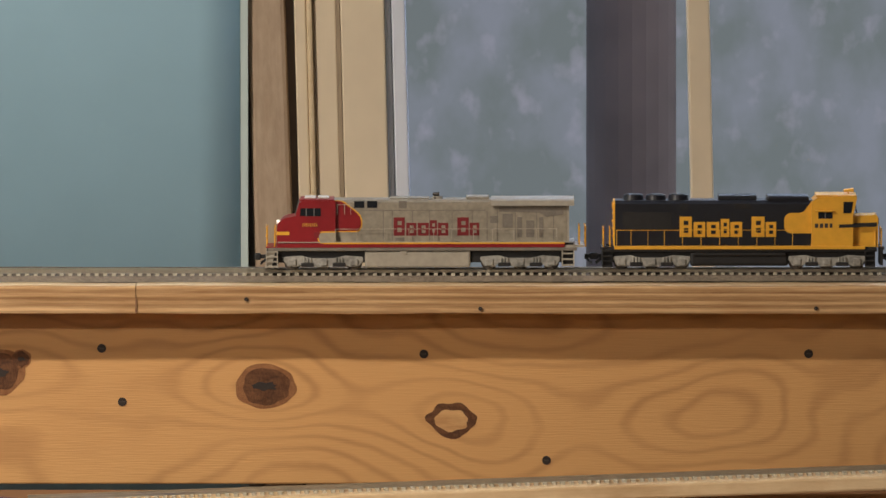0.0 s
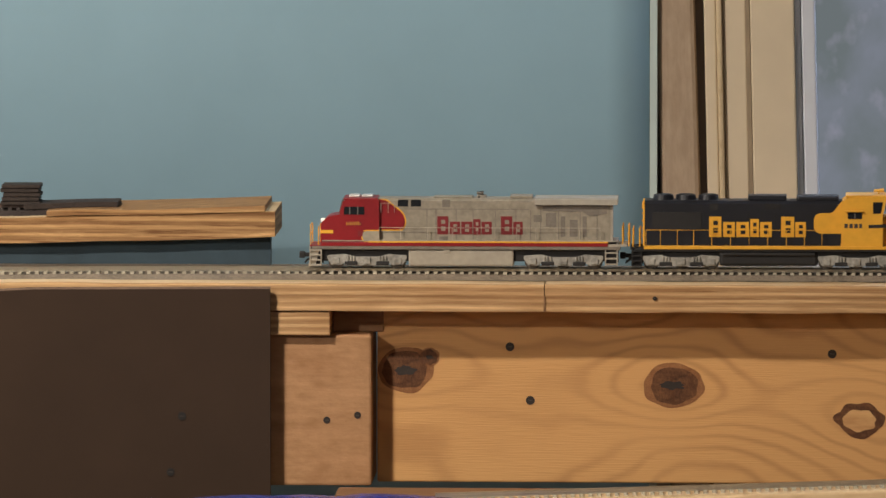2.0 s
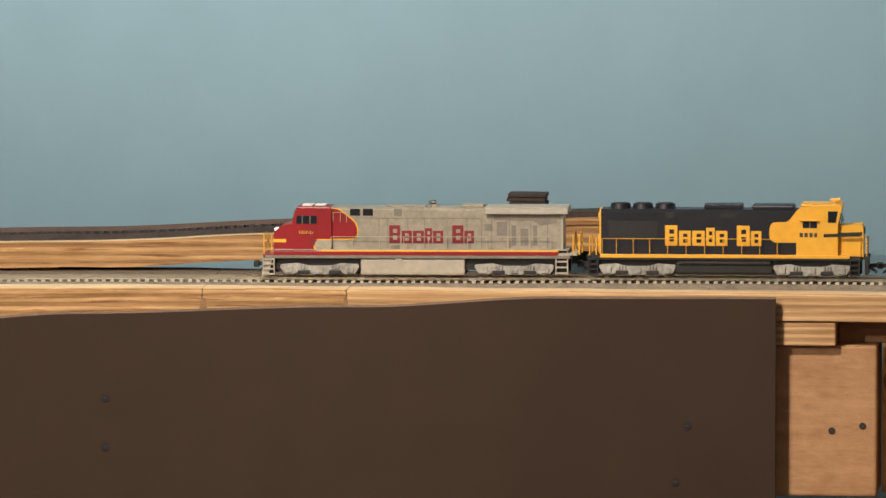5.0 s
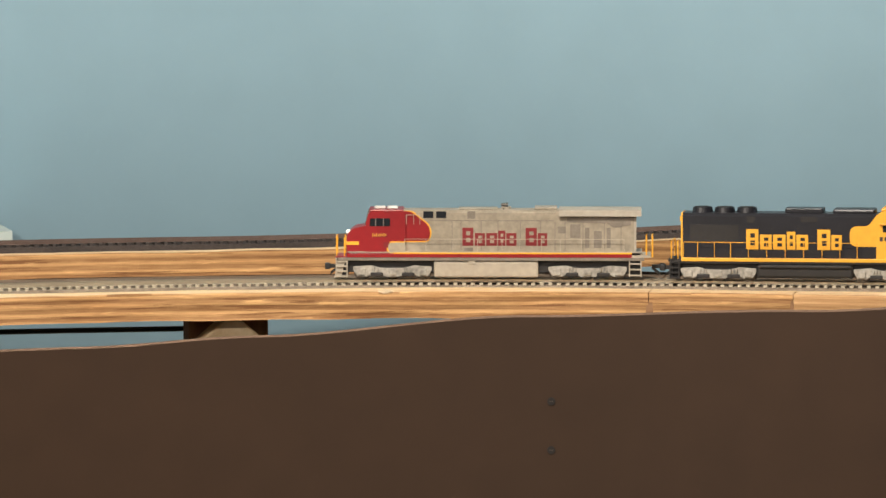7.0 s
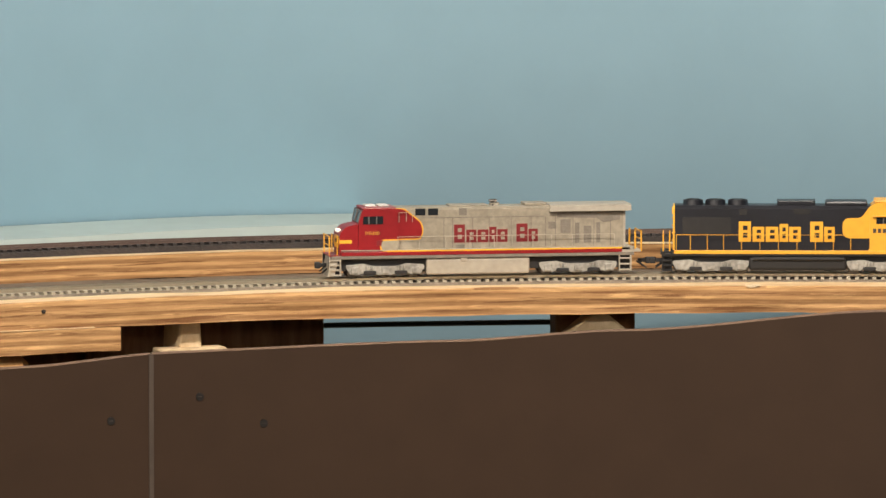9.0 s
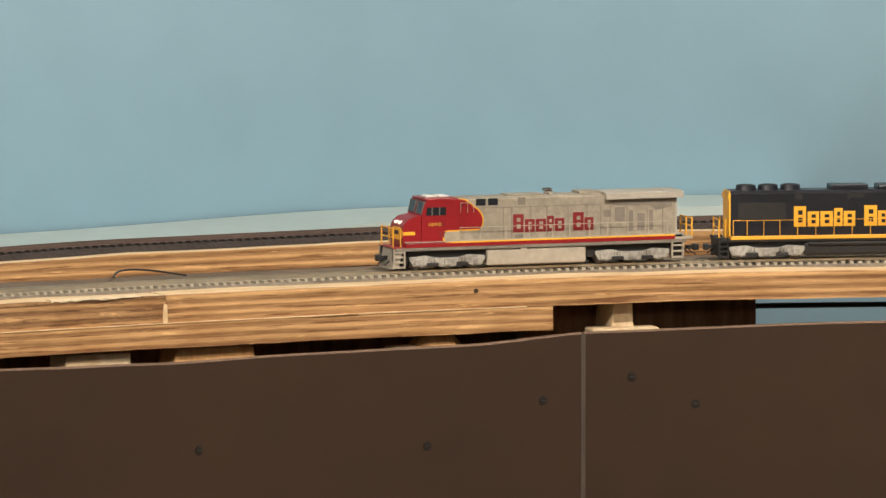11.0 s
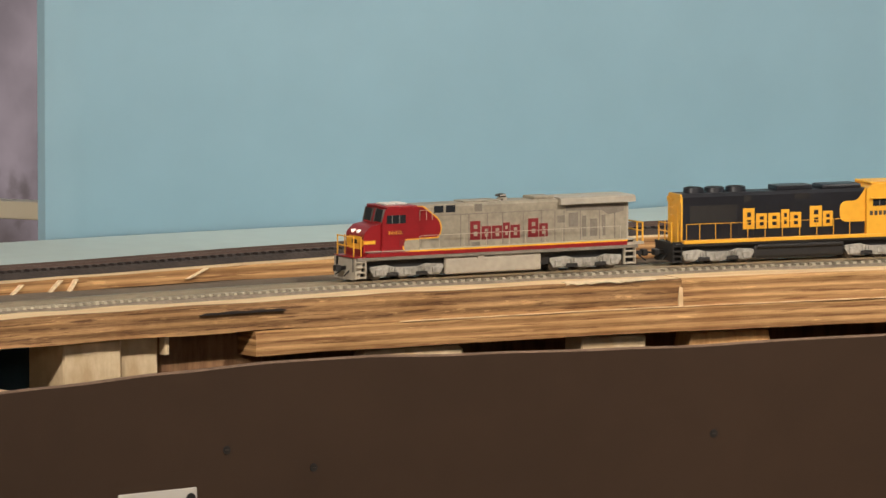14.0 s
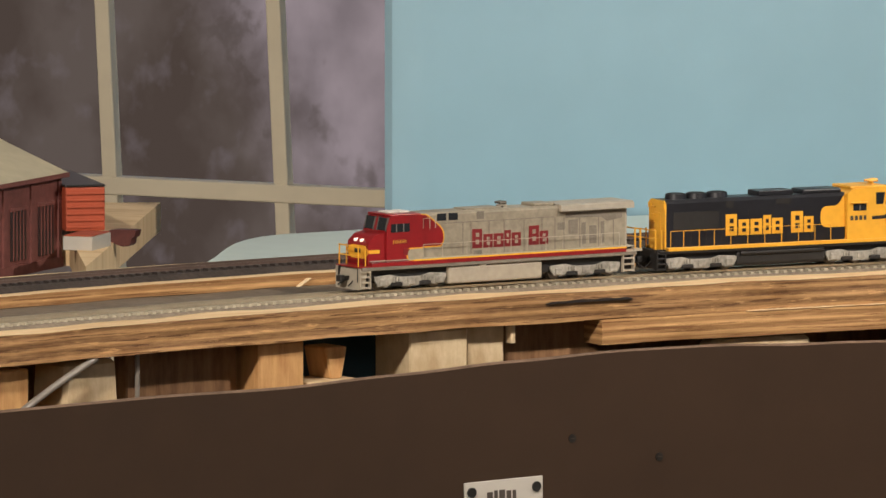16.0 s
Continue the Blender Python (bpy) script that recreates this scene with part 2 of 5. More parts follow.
def sweep(s0, s1, section, k, material_of=None, wob=0.0, seed=0.0):
    """A strip along the line. section(s) gives the corners (off, z) of its closed section."""
    bm = bmesh.new()
    uv = bm.loops.layers.uv.new("grain")
    rings = []
    for s in steps(s0, s1, k):
        sec = section(s)
        row = []
        for j, (o, z) in enumerate(sec):
            if wob:
                o += wob * noise.noise((s * 14 + seed, j * 3.7, seed))
                z += wob * 0.5 * noise.noise((s * 17, j * 5.1 + 9, seed))
            p, d = line(s, o)
            v = bm.verts.new((p.x, p.y, z))
            row.append((v, s, o, z))
        rings.append(row)
    n = len(rings[0])
    for a, b in zip(rings, rings[1:]):
        for j in range(n):
            q = (a[j], b[j], b[(j + 1) % n], a[(j + 1) % n])
            f = bm.faces.new([x[0] for x in q])
            flat = abs(q[0][3] - q[3][3]) < abs(q[0][2] - q[3][2])
            if material_of:
                f.material_index = material_of(j)
            for lo, x in zip(f.loops, q):
                lo[uv].uv = (x[1], x[2] if flat else x[3])
    for ring in (rings[0], rings[-1]):
        f = bm.faces.new([x[0] for x in ring])
        for lo, x in zip(f.loops, ring):
            lo[uv].uv = (x[2], x[3])
    bmesh.ops.recalc_face_normals(bm, faces=bm.faces)
    return bm


# ------------------------------------------------------------- the room
BACKY = 5.22


def wall_with_holes(name, y, thick, x0, x1, z0, z1, holes, material):
    """A wall along x with openings through it: (x0, x1, z0, z1) each, from left to right."""
    bm = bmesh.new()
    x = x0
    for a, b, c, d in holes:
        box(bm, x, a, y, y + thick, z0, z1)
        box(bm, a, b, y, y + thick, z0, c)
        box(bm, a, b, y, y + thick, d, z1)
        x = b
    box(bm, x, x1, y, y + thick, z0, z1)
    return tagged(part(name, bm, material), kind="structure")


W1 = (-0.053, 1.05, 1.00, 2.10)
W2 = (-4.10, -2.40, 0.80, 2.10)
wall_with_holes("wall_north", BACKY, 0.14, -5.0, 3.0, 0, 2.5, [W2, W1], WHITEPAINT)
tagged(part("wall_south", bm_box(-5.0, 3.0, -4.34, -4.2, 0, 2.5), WHITEPAINT), kind="structure")
tagged(part("wall_west", bm_box(-5.14, -5.0, -4.34, 5.48, 0, 2.5), WHITEPAINT), kind="structure")
tagged(part("wall_east", bm_box(3.0, 3.14, -4.34, 5.48, 0, 2.5), WHITEPAINT), kind="structure")
tagged(part("floor", bm_box(-5.14, 3.14, -4.34, 5.48, -0.1, 0), FLOORM), kind="structure")
tagged(part("ceiling", bm_box(-5.14, 3.14, -4.34, 5.48, 2.5, 2.6), WHITEPAINT), kind="structure")

# ------------------------------------------------------------- benchwork


BACKDROP_END = 2.252


def backdrop_off(s):
    return lerp([(0.15, -0.33), (0.8, -0.35), (1.4, -0.46), (2.0, -0.41), (3.0, -0.40)], s)


def make_backdrop():
    o = 0.012
    bm = sweep(0.1655, BACKDROP_END, lambda s: [(backdrop_off(s), 0.9), (backdrop_off(s), 2.3), (backdrop_off(s) - o, 2.3), (backdrop_off(s) - o, 0.9)], 60)
    for f in bm.faces:
        f.smooth = abs(f.normal.z) < 0.1 and f.calc_area() > 0.03
    return tagged(part("backdrop", bm, WALL), "sky-blue painted backdrop panel curving behind the tracks", "backdrop", kind="structure")


make_backdrop()
tagged(part("backdrop_edge_strip", sweep(0.1590, 0.1650, lambda s: [(-0.328, 0.9), (-0.328, 2.3), (-0.344, 2.3), (-0.344, 0.9)], 2), FOAM),
       "pale strip along the backdrop's upright edge", "edge strip", kind="structure")


def bench_back(s):
    return lerp([(0.35, -0.125), (0.95, -0.14), (1.1, -0.22)], s)


for a, b, edge, wob in ((-1.1, 0.2385, PLYEDGE, 0.0012), (0.2392, 0.7885, PLYEDGE, 0.0012), (0.7892, 0.9035, PLYEDGE2, 0.0014), (0.9042, 1.9625, PLYEDGE2, 0.0018), (1.9632, 3.2, PLYEDGE3, 0.0026)):
    tagged(part("bench_top", sweep(a, b, lambda s: [(0.0345, PLYZ), (0.036, PLYZ - 0.0012), (0.0362, PLYZ - 0.007), (0.0358, PLYZ - 0.014), (0.036, PLYZ - PLYT), (bench_back(s), PLYZ - PLYT), (bench_back(s), PLYZ), (0.006, PLYZ)],
                                   max(20, int((b - a) * 110)), lambda j: {4: 1, 6: 2, 7: 1}.get(j, 0), wob=wob, seed=a), [edge, PLYTOP, DIRTYTOP]),
           "pale plywood bench top with a rough sawn edge", "bench top", "bench top pieces", kind="structure")


RAWEDGE = mat("raw_hardboard_edge", (0.16, 0.10, 0.065), 0.85, vary=0.3, scale=300, bump=0.3)


def fascia_top(s):
    return lerp([(0.45, 1.190), (0.62, 1.189), (0.78, 1.1805), (1.0, 1.174), (1.22, 1.159), (1.36, 1.1526), (1.6, 1.150),
                 (1.72, 1.1438), (1.86, 1.143), (1.96, 1.1414), (2.02, 1.1424), (2.15, 1.1447), (2.24, 1.1478), (2.31, 1.1480), (2.40, 1.1454), (2.50, 1.1418), (2.60, 1.1389), (2.72, 1.1406), (3.1, 1.142)], s)


for a, b in ((0.452, 1.6135), (1.6155, 3.15)):
    tagged(part("hardboard_fascia", sweep(a, b, lambda s: [(0.045, fascia_top(s) - 0.0014), (0.045, 0.70), (0.041, 0.70), (0.041, fascia_top(s)), (0.0440, fascia_top(s))], 110, lambda j: 1 if j > 2 else 0), [FASCIA, RAWEDGE]),
           "dark brown hardboard fascia panel with a wavy top edge", "fascia", "fascia panels")

SEAMM = mat("pale_seam_filler", (0.062, 0.043, 0.030), 0.7, vary=0.2, scale=120)
tagged(part("fascia_seam_strip", sweep(1.6125, 1.6165, lambda s: [(0.0458, fascia_top(s) - 0.001), (0.0458, 0.70), (0.0415, 0.70), (0.0415, fascia_top(s) - 0.001)], 2), SEAMM),
       "pale filler strip over the fascia seam", "seam strip")

# straight front board under the bench


def on_line(s, off, z=0.0):
    """The pose of a thing on the line: x along the heading, y to the camera's side."""
    p, d = line(s, off)
    return Matrix.Translation((p.x, p.y, z)) @ Matrix.Rotation(math.atan2(d.y, d.x), 4, "Z")


PLANK = figured_board("figured_pine", (0.64, 0.35, 0.135), (0.24, 0.10, 0.035), [(-0.232, 0.077, 0.030), (-0.378, 0.050, 0.034), (-0.022, 0.088, 0.030), (-0.60, 0.06, 0.05)])
bm = grain(bm_box(-1.42, 0.0, -0.038, 0.0, 0.0, 0.1372, bev=0.0015))
tagged(part("front_board", bm, PLANK), "knotty pine board screwed under the plywood edge", "board").matrix_world = on_line(0.371, -0.002, 1.0325)
bm = grain(bm_box(0.002, 0.100, -0.078, 0.0, 0.0, 0.1183, bev=0.002))
tagged(part("end_block", bm, wood("block_end", (0.52, 0.29, 0.145), (0.33, 0.17, 0.075), 6, 60, 1.0, seed=40)), "pine block end beside the front board", "wood block").matrix_world = on_line(0.372, 0.026, 1.0325)
bm = grain(bm_box(0.036, 0.100, -0.078, 0.0, 0.0, 0.0185, bev=0.001))
bm2 = grain(bm_box(-0.004, 0.0355, -0.078, -0.034, 0.0, 0.0188, bev=0.001))
tagged(part("spacer_block", bm2, PINEDARK), "dark recessed spacer behind the block", "wood block").matrix_world = on_line(0.370, 0.034, 1.1509)
tagged(part("spacer_block", bm, PLYEDGE), "plywood spacer between the block and bench top", "wood block").matrix_world = on_line(0.370, 0.034, 1.1512)

# track: roadbed, ties and rails


def make_track(name, s0, s1, off, ztop, cork, label, tie=TIE, rail=RAIL, singles=None):
    th = tagged(empty(name), label, "track")
    part("roadbed", sweep(s0, s1, lambda s: [(off + 0.019, ztop(s) - 0.0039), (off + 0.025, ztop(s) - 0.0078), (off - 0.025, ztop(s) - 0.0078), (off - 0.019, ztop(s) - 0.0039)], 160, wob=0.0008), cork, th)
    for o in (0.00825, -0.00825):
        part("rail", sweep(s0, s1, lambda s: [(off + o + 0.0005, ztop(s)), (off + o + 0.0004, ztop(s) - 0.0018), (off + o + 0.0011, ztop(s) - 0.0024),
                                              (off + o - 0.0011, ztop(s) - 0.0024), (off + o - 0.0004, ztop(s) - 0.0018), (off + o - 0.0005, ztop(s))], 120), rail, th)
    single = None
    if singles:
        single = bpy.data.meshes.new("tie")
        b = bm_box(-0.0015, 0.0015, -0.015, 0.015, -0.0043, -0.0021)
        b.to_mesh(single)
        b.free()
        single.materials.append(tie)
    bm = bmesh.new()
    s, made = s0 + 0.004, 0
    while s < s1:
        p, d = line(s, off)
        m = Matrix.Translation((p.x, p.y, ztop(s))) @ Matrix.Rotation(math.atan2(d.y, d.x), 4, "Z")
        if single and s > singles and made < 290:
            ob = new("tie", single)
            ob.parent, ob.matrix_world = th, m
            made += 1
        else:
            bmesh.ops.create_cube(bm, size=1.0, matrix=m @ Matrix.Translation((0, 0, -0.0032)) @ Matrix.Diagonal((0.0030, 0.030, 0.0022, 1)))
        s += 0.0068
    part("tie_row", bm, tie, th)["kind"] = "stuff"
    return th


make_track("main_track", -1.1, 3.2, -0.015, rail_top, CORK, "model railway track on cork roadbed along the bench edge", singles=0.45)


def back_z(s):
    return lerp([(0.40, 1.237), (0.59, 1.232), (0.68, 1.2295), (0.82, 1.2235), (1.0, 1.2155), (1.24, 1.2115), (1.5, 1.2112), (1.9, 1.2090), (2.15, 1.2045), (2.4, 1.2015), (3.1, 1.2005)], s)


def board_t(s):
    return min(0.0205, back_z(s) - PLYZ - 0.0003)


tagged(part("back_roadbed_board", sweep(0.458, 3.2, lambda s: [(-0.11, back_z(s)), (-0.11, back_z(s) - board_t(s)), (-0.2, back_z(s) - board_t(s)), (-0.2, back_z(s))], 220,
            lambda j: 0 if j in (0, 2) else 1, wob=0.002, seed=3), [PLYEDGE2, PLYTOP]),
       "raised plywood strip carrying the rear track", "plywood strip", kind="structure")
make_track("back_track", 0.62, 3.2, -0.150, lambda s: back_z(s) + 0.0078, DARKBED, "dark unpainted model railway track on the raised plywood strip", DARKTIE, DULLRAIL)

tagged(part("rear_plywood_strip", sweep(2.42, 3.2, lambda s: [(-0.177, 1.2030), (-0.177, 1.2009), (-0.212, 1.2009), (-0.212, 1.2030)], 50, wob=0.0006, seed=8), PLYTOP),
       "thin pale plywood strip behind the rear track", "plywood strip", kind="structure")

# ------------------------------------------------------------- board details: knots, screws, blocks
SCREWM = mat("screw_recess", (0.030, 0.020, 0.014), 0.7, vary=0.3, scale=500)
KNOT = wood("dark_knot", (0.20, 0.085, 0.035), (0.05, 0.022, 0.012), 60, 160, 1.0, seed=20)


def blob(rx, rz, t, seed, k=26, rough=0.14):
    """A flat uneven oval in x and z, t thick towards y."""
    pts = []
    for i in range(k):
        a = 2 * math.pi * i / k
        q = 1 + rough * noise.noise((math.cos(a) * 1.7 + seed, math.sin(a) * 1.7, seed))
        pts.append((rx * q * math.cos(a), rz * q * math.sin(a)))
    return grain(prism(bmesh.new(), pts, -0.002, t))


def at_face(s, z, off):
    return on_line(s, off, z)


KNOTEDGE = wood("knot_edge", (0.36, 0.165, 0.066), (0.20, 0.085, 0.036), 40, 200, 1.0, seed=25)


def knot(s, z, rx, rz, seed, hole=False):
    th = tagged(part("knot", blob(rx * (1 if hole else 0.80), rz * (1 if hole else 0.84), 0.0003, seed, 40, 0.30 if hole else 0.12), KNOT if hole else KNOTEDGE), "dark knot in the pine front board", "knot", "knots in the front board")
    th.matrix_world = at_face(s, z, -0.002)
    part("knot_core", blob(rx * 0.66, rz * 0.68, 0.0005, seed + 3, 36, 0.22), PINE if hole else KNOT, th)
    if not hole:
        part("crack", blob(rx * 0.30, rz * 0.16, 0.0008, seed + 7, rough=0.6), SCREWM, th)


knot(0.139, 1.1095, 0.030, 0.0205, 1.0)
knot(-0.007, 1.0825, 0.0195, 0.0128, 5.0, True)
knot(0.349, 1.121, 0.027, 0.022, 9.0)
knot(0.330, 1.131, 0.010, 0.009, 14.0)


FSCREW = mat("brown_screw_dimple", (0.009, 0.006, 0.004), 0.6, vary=0.3, scale=500)


def screw(s, z, off, r=0.0035, m=SCREWM):
    bm = bmesh.new()
    cyl(bm, (0, -0.003, 0), (0, 0.0005, 0), r, 14)
    th = tagged(part("screw", bm, m), "dark drywall screw sunk in the board", "screw", "screws in the benchwork")
    th.matrix_world = at_face(s, z, off)
    part("screw_slot", bm_box(-r * 0.5, r * 0.5, 0.0004, 0.0008, -0.0004, 0.0004), STEEL, th)


for s, z in ((0.015, 1.1349), (0.267, 1.1394), (-0.286, 1.1351), (-0.081, 1.0512), (0.251, 1.0973), (-0.52, 1.134)):
    screw(s, z, -0.002)
for s, z in ((0.153, 1.1816), (-0.029, 1.1742), (1.702, 1.1845), (-0.29, 1.1745)):
    screw(s, z, 0.0366, 0.0016)
for s, z in ((0.409, 1.084), (0.385, 1.088)):
    screw(s, z, 0.026, 0.0028)
for s, z in ((0.521, 1.0888), (0.530, 1.0449), (0.982, 1.1065), (0.982, 1.0681), (1.649, 1.0983), (1.573, 1.1142), (1.519, 1.0916),
             (1.747, 1.0672), (1.940, 1.0735), (2.353, 1.085), (2.279, 1.067)):
    screw(s, z, 0.0452, 0.0032, FSCREW)

# lower plywood layer, cracks and joints of the bench edge
tagged(part("lower_plywood_layer", sweep(1.637, 2.323, lambda s: [(0.037, PLYZ - PLYT - 0.0004), (0.0375, 1.1605), (0.037, 1.1516), (-0.05, 1.1516), (-0.05, PLYZ - PLYT - 0.0004)], 90, wob=0.0016, seed=5), PLYEDGE2),
       "second plywood strip doubling the bench edge from below", "plywood strip")
DARKGAP = mat("dark_gap", (0.02, 0.012, 0.008), 0.9, vary=0.3, scale=300)


def edge_crack(s0, s1, z, h, material, label, lift=0.0006):
    k = 14
    tagged(part("edge_crack", sweep(s0, s1, lambda s: [(0.0366 + lift, z + h * (0.6 + 0.4 * noise.noise((s * 70, z * 100, 1))) * min(1, 9 * (s - s0) / (s1 - s0) + 0.2, 9 * (s1 - s) / (s1 - s0) + 0.2)),
                                                       (0.0366 + lift, z), (0.030, z), (0.030, z + h * 0.5)], k), material), label, "crack", "cracks in the bench edge")


edge_crack(2.298, 2.371, 1.1845, 0.0034, DARKGAP, "long dark split in the plywood edge", 0.0024)
edge_crack(0.238, 0.2395, 1.171, 0.021, PINEDARK, "butt joint between plywood pieces", 0.0002)
edge_crack(1.962, 1.9655, 1.171, 0.022, PLYTOP, "pale butt joint between plywood pieces", 0.0004)
edge_crack(0.90, 0.906, 1.173, 0.017, PINEDARK, "dark joint between plywood pieces", 0.0002)
edge_crack(0.788, 0.791, 1.173, 0.018, PINEDARK, "dark joint between plywood pieces", 0.0002)
SPLINT = mat("torn_fibres", (0.85, 0.66, 0.42), 0.8, vary=0.25, scale=300, bump=0.5)
for i, (a, b) in enumerate(((1.11, 1.122), (1.985, 2.06))):
    tagged(part("splinter", sweep(a, b, lambda s: [(0.0372, PLYZ + 0.0014 * (0.1 + abs(noise.noise((s * 160, i, 2)))) ), (0.0372, PLYZ - 0.0030 * abs(noise.noise((s * 90, i, 5))) - 0.0001), (0.026, PLYZ - 0.001), (0.028, PLYZ + 0.0010)], 18), SPLINT),
           "pale torn wood fibres along the plywood edge", "splinter", "splinters along the bench edge")
for i, (z0, a, b) in enumerate(((1.1705, 1.66, 2.20),)):
    tagged(part("glue_bead", sweep(a, b, lambda s: [(0.0380 + 0.0006 * noise.noise((s * 60, 1, 1)), z0 + 0.0004 + 0.0010 * noise.noise((s * 90, 0, 3))), (0.0380, z0 - 0.0001), (0.034, z0 - 0.0002), (0.034, z0 + 0.0004)], 160), PLYTOP),
           "dried glue bead between the two plywood layers", "glue bead")

# saw nicks across the edge of the rear strip, their lit faces painted pale
for s_a, z_a, s_b, z_b in [(2.4374, 1.1922, 2.4286, 1.1993), (2.408, 1.1912, 2.397, 1.2007), (2.3914, 1.191, 2.3846, 1.2008), (2.2951, 1.1956, 2.2786, 1.2028), (2.487, 1.1925, 2.4769, 1.1981)]:
    q = bmesh.new()
    mid = (s_a + s_b) / 2
    prism(q, [(s_a - mid - 0.0012, z_a), (s_a - mid + 0.0012, z_a), (s_b - mid + 0.0016, z_b), (s_b - mid - 0.0016, z_b)], -0.004, 0.0012)
    tagged(part("saw_nick", q, SPLINT), "slanting saw nick in the rear plywood edge, painted pale where lit", "nick", "saw nicks in the rear strip").matrix_world = on_line(mid, -0.108, 0)

# blocks and risers seen under the bench edge


def riser(name, s0, s1, z0, z1, off0, off1, material, label, taper=0.0, bev=0.0012):
    pts = [(s0 - taper, z0), (s1 + taper, z0), (s1, z1), (s0, z1)]
    mid = (s0 + s1) / 2
    bm = bmesh.new()
    prism(bm, [(x - mid, z) for x, z in pts], off1 - off0, 0)
    bmesh.ops.bevel(bm, geom=list(bm.edges), offset=bev, segments=1, affect="EDGES")
    bmesh.ops.recalc_face_normals(bm, faces=bm.faces)
    grain(bm, "z", "x")
    ob = tagged(part(name, bm, material), label, "wood block", "risers under the bench")
    ob.matrix_world = on_line(mid, off0, 0)
    return ob


BLUEBOARD = mat("dark_blue_board", (0.030, 0.075, 0.105), 0.7, vary=0.15, scale=40)
PALEW = wood("pale_lumber", (0.72, 0.58, 0.38), (0.52, 0.38, 0.22), 8, 60, 1.0, seed=31)
B = PLYZ - PLYT
riser("riser_block", 1.205, 1.268, 1.00, B, -0.02, -0.06, PINEDARK, "brown stained riser block under the plywood")
riser("riser_wedge", 1.232, 1.244, 1.00, B - 0.001, 0.022, -0.01, PALEW, "pine wedge riser with a tapered face", taper=0.20)
riser("cross_board", 1.445, 1.636, 1.05, B, -0.03, -0.05, PINEDARK, "dark brown board under the bench")
riser("riser_block", 1.5635, 1.5795, 1.00, B, 0.02, -0.02, PALEW, "pale riser block under the plywood", taper=0.01)
riser("foot_block", 1.545, 1.60, 1.00, 1.1505, 0.03, 0.01, PALEW, "pale foot block behind the fascia")
riser("foot_block", 1.709, 1.746, 1.00, 1.1515, 0.03, 0.0, PINE, "rounded pine block under the doubled plywood", taper=0.004, bev=0.008)
riser("foot_block", 1.746, 1.768, 1.00, 1.1425, 0.032, 0.01, PALEW, "pale offcut beside the rounded block")
riser("riser_board", 1.885, 1.950, 1.00, 1.1490, 0.028, 0.0, PINE, "pine board end behind the fascia", taper=0.030)
riser("riser_board", 1.988, 2.043, 1.00, 1.1490, 0.028, 0.0, PALEW, "pale board end behind the fascia", taper=0.004)
riser("wood_shim", 2.142, 2.228, 1.120, 1.1492, 0.031, 0.012, PALEW, "thin pale wood shim behind the fascia", taper=0.004, bev=0.003)
riser("cross_board", 2.30, 2.390, 1.00, B, 0.012, -0.01, PINEDARK, "dark brown board under the bench")
riser("wood_shim", 2.3905, 2.3945, 1.156, B, 0.028, 0.020, PALEW, "tiny pale wood shim under the plywood", bev=0.0006)
riser("riser_block", 2.395, 2.4285, 1.00, B, 0.021, -0.02, PALEW, "pale riser block under the plywood")
riser("riser_block", 2.429, 2.480, 1.00, B - 0.001, 0.026, -0.02, PALEW, "pale riser block under the plywood")
# two dark boards added behind the blocks so the gaps stay dark
riser("cross_board", 1.60, 1.96, 1.00, 1.1513, -0.052, -0.066, PINEDARK, "dark brown board under the bench")
riser("cross_board", 1.965, 2.297, 1.00, 1.1513, -0.035, -0.05, PINEDARK, "dark brown board under the bench")
riser("cross_board", 2.43, 2.585, 1.00, B, -0.055, -0.07, BLUEBOARD, "dark teal board under the bench")
riser("riser_wedge", 2.526, 2.546, 1.138, 1.1615, 0.018, -0.01, PINE, "small pine offcut under the plywood", taper=-0.005)
riser("wood_shim", 2.521, 2.567, 1.120, 1.1385, 0.026, -0.01, PALEW, "thin pale wood shim behind the fascia", bev=0.0008)
riser("riser_block", 2.568, 2.6085, 1.00, B - 0.0012, 0.026, -0.02, PINE, "warm pine riser block under the plywood")
riser("cross_board", 2.609, 2.709, 1.00, B, 0.006, -0.01, PINEDARK, "dark brown board under the bench")
riser("riser_block", 2.722, 2.768, 1.00, 1.1665, 0.018, -0.02, PALEW, "pale riser block under the plywood", taper=0.012, bev=0.003)
riser("riser_block", 2.800, 2.860, 1.00, 1.1655, 0.022, -0.02, PINE, "warm pine riser block under the plywood")
riser("cross_board", 2.69, 2.95, 1.00, B, -0.055, -0.07, PINEDARK, "dark brown board under the bench")
riser("riser_block", 0.7185, 0.7545, PLYZ, back_z(0.735) - 0.0207, -0.112, -0.134, PINE, "pine block propping the rear plywood strip")
riser("riser_block", 1.02, 1.06, PLYZ, back_z(1.04) - 0.0207, -0.12, -0.16, PINE, "pine block propping the rear plywood strip")
SLATEBOARD = mat("dark_slate_blue_board", (0.034, 0.058, 0.075), 0.8, vary=0.2, scale=60)
tagged(part("riser_board", sweep(0.462, 0.70, lambda s: [(-0.122, back_z(s) - 0.0208), (-0.122, PLYZ), (-0.132, PLYZ), (-0.132, back_z(s) - 0.0208)], 12), SLATEBOARD),
       "dark slate blue board standing under the rear plywood strip", "board")
tagged(part("rear_board_top_layer", sweep(0.466, 0.64, lambda s: [(-0.109, back_z(s) + 0.0045), (-0.109, back_z(s) + 0.0002), (-0.199, back_z(s) + 0.0002), (-0.199, back_z(s) + 0.0045)], 20, wob=0.001), PLYEDGE2),
       "thin plywood layer on the end of the rear strip", "plywood strip")

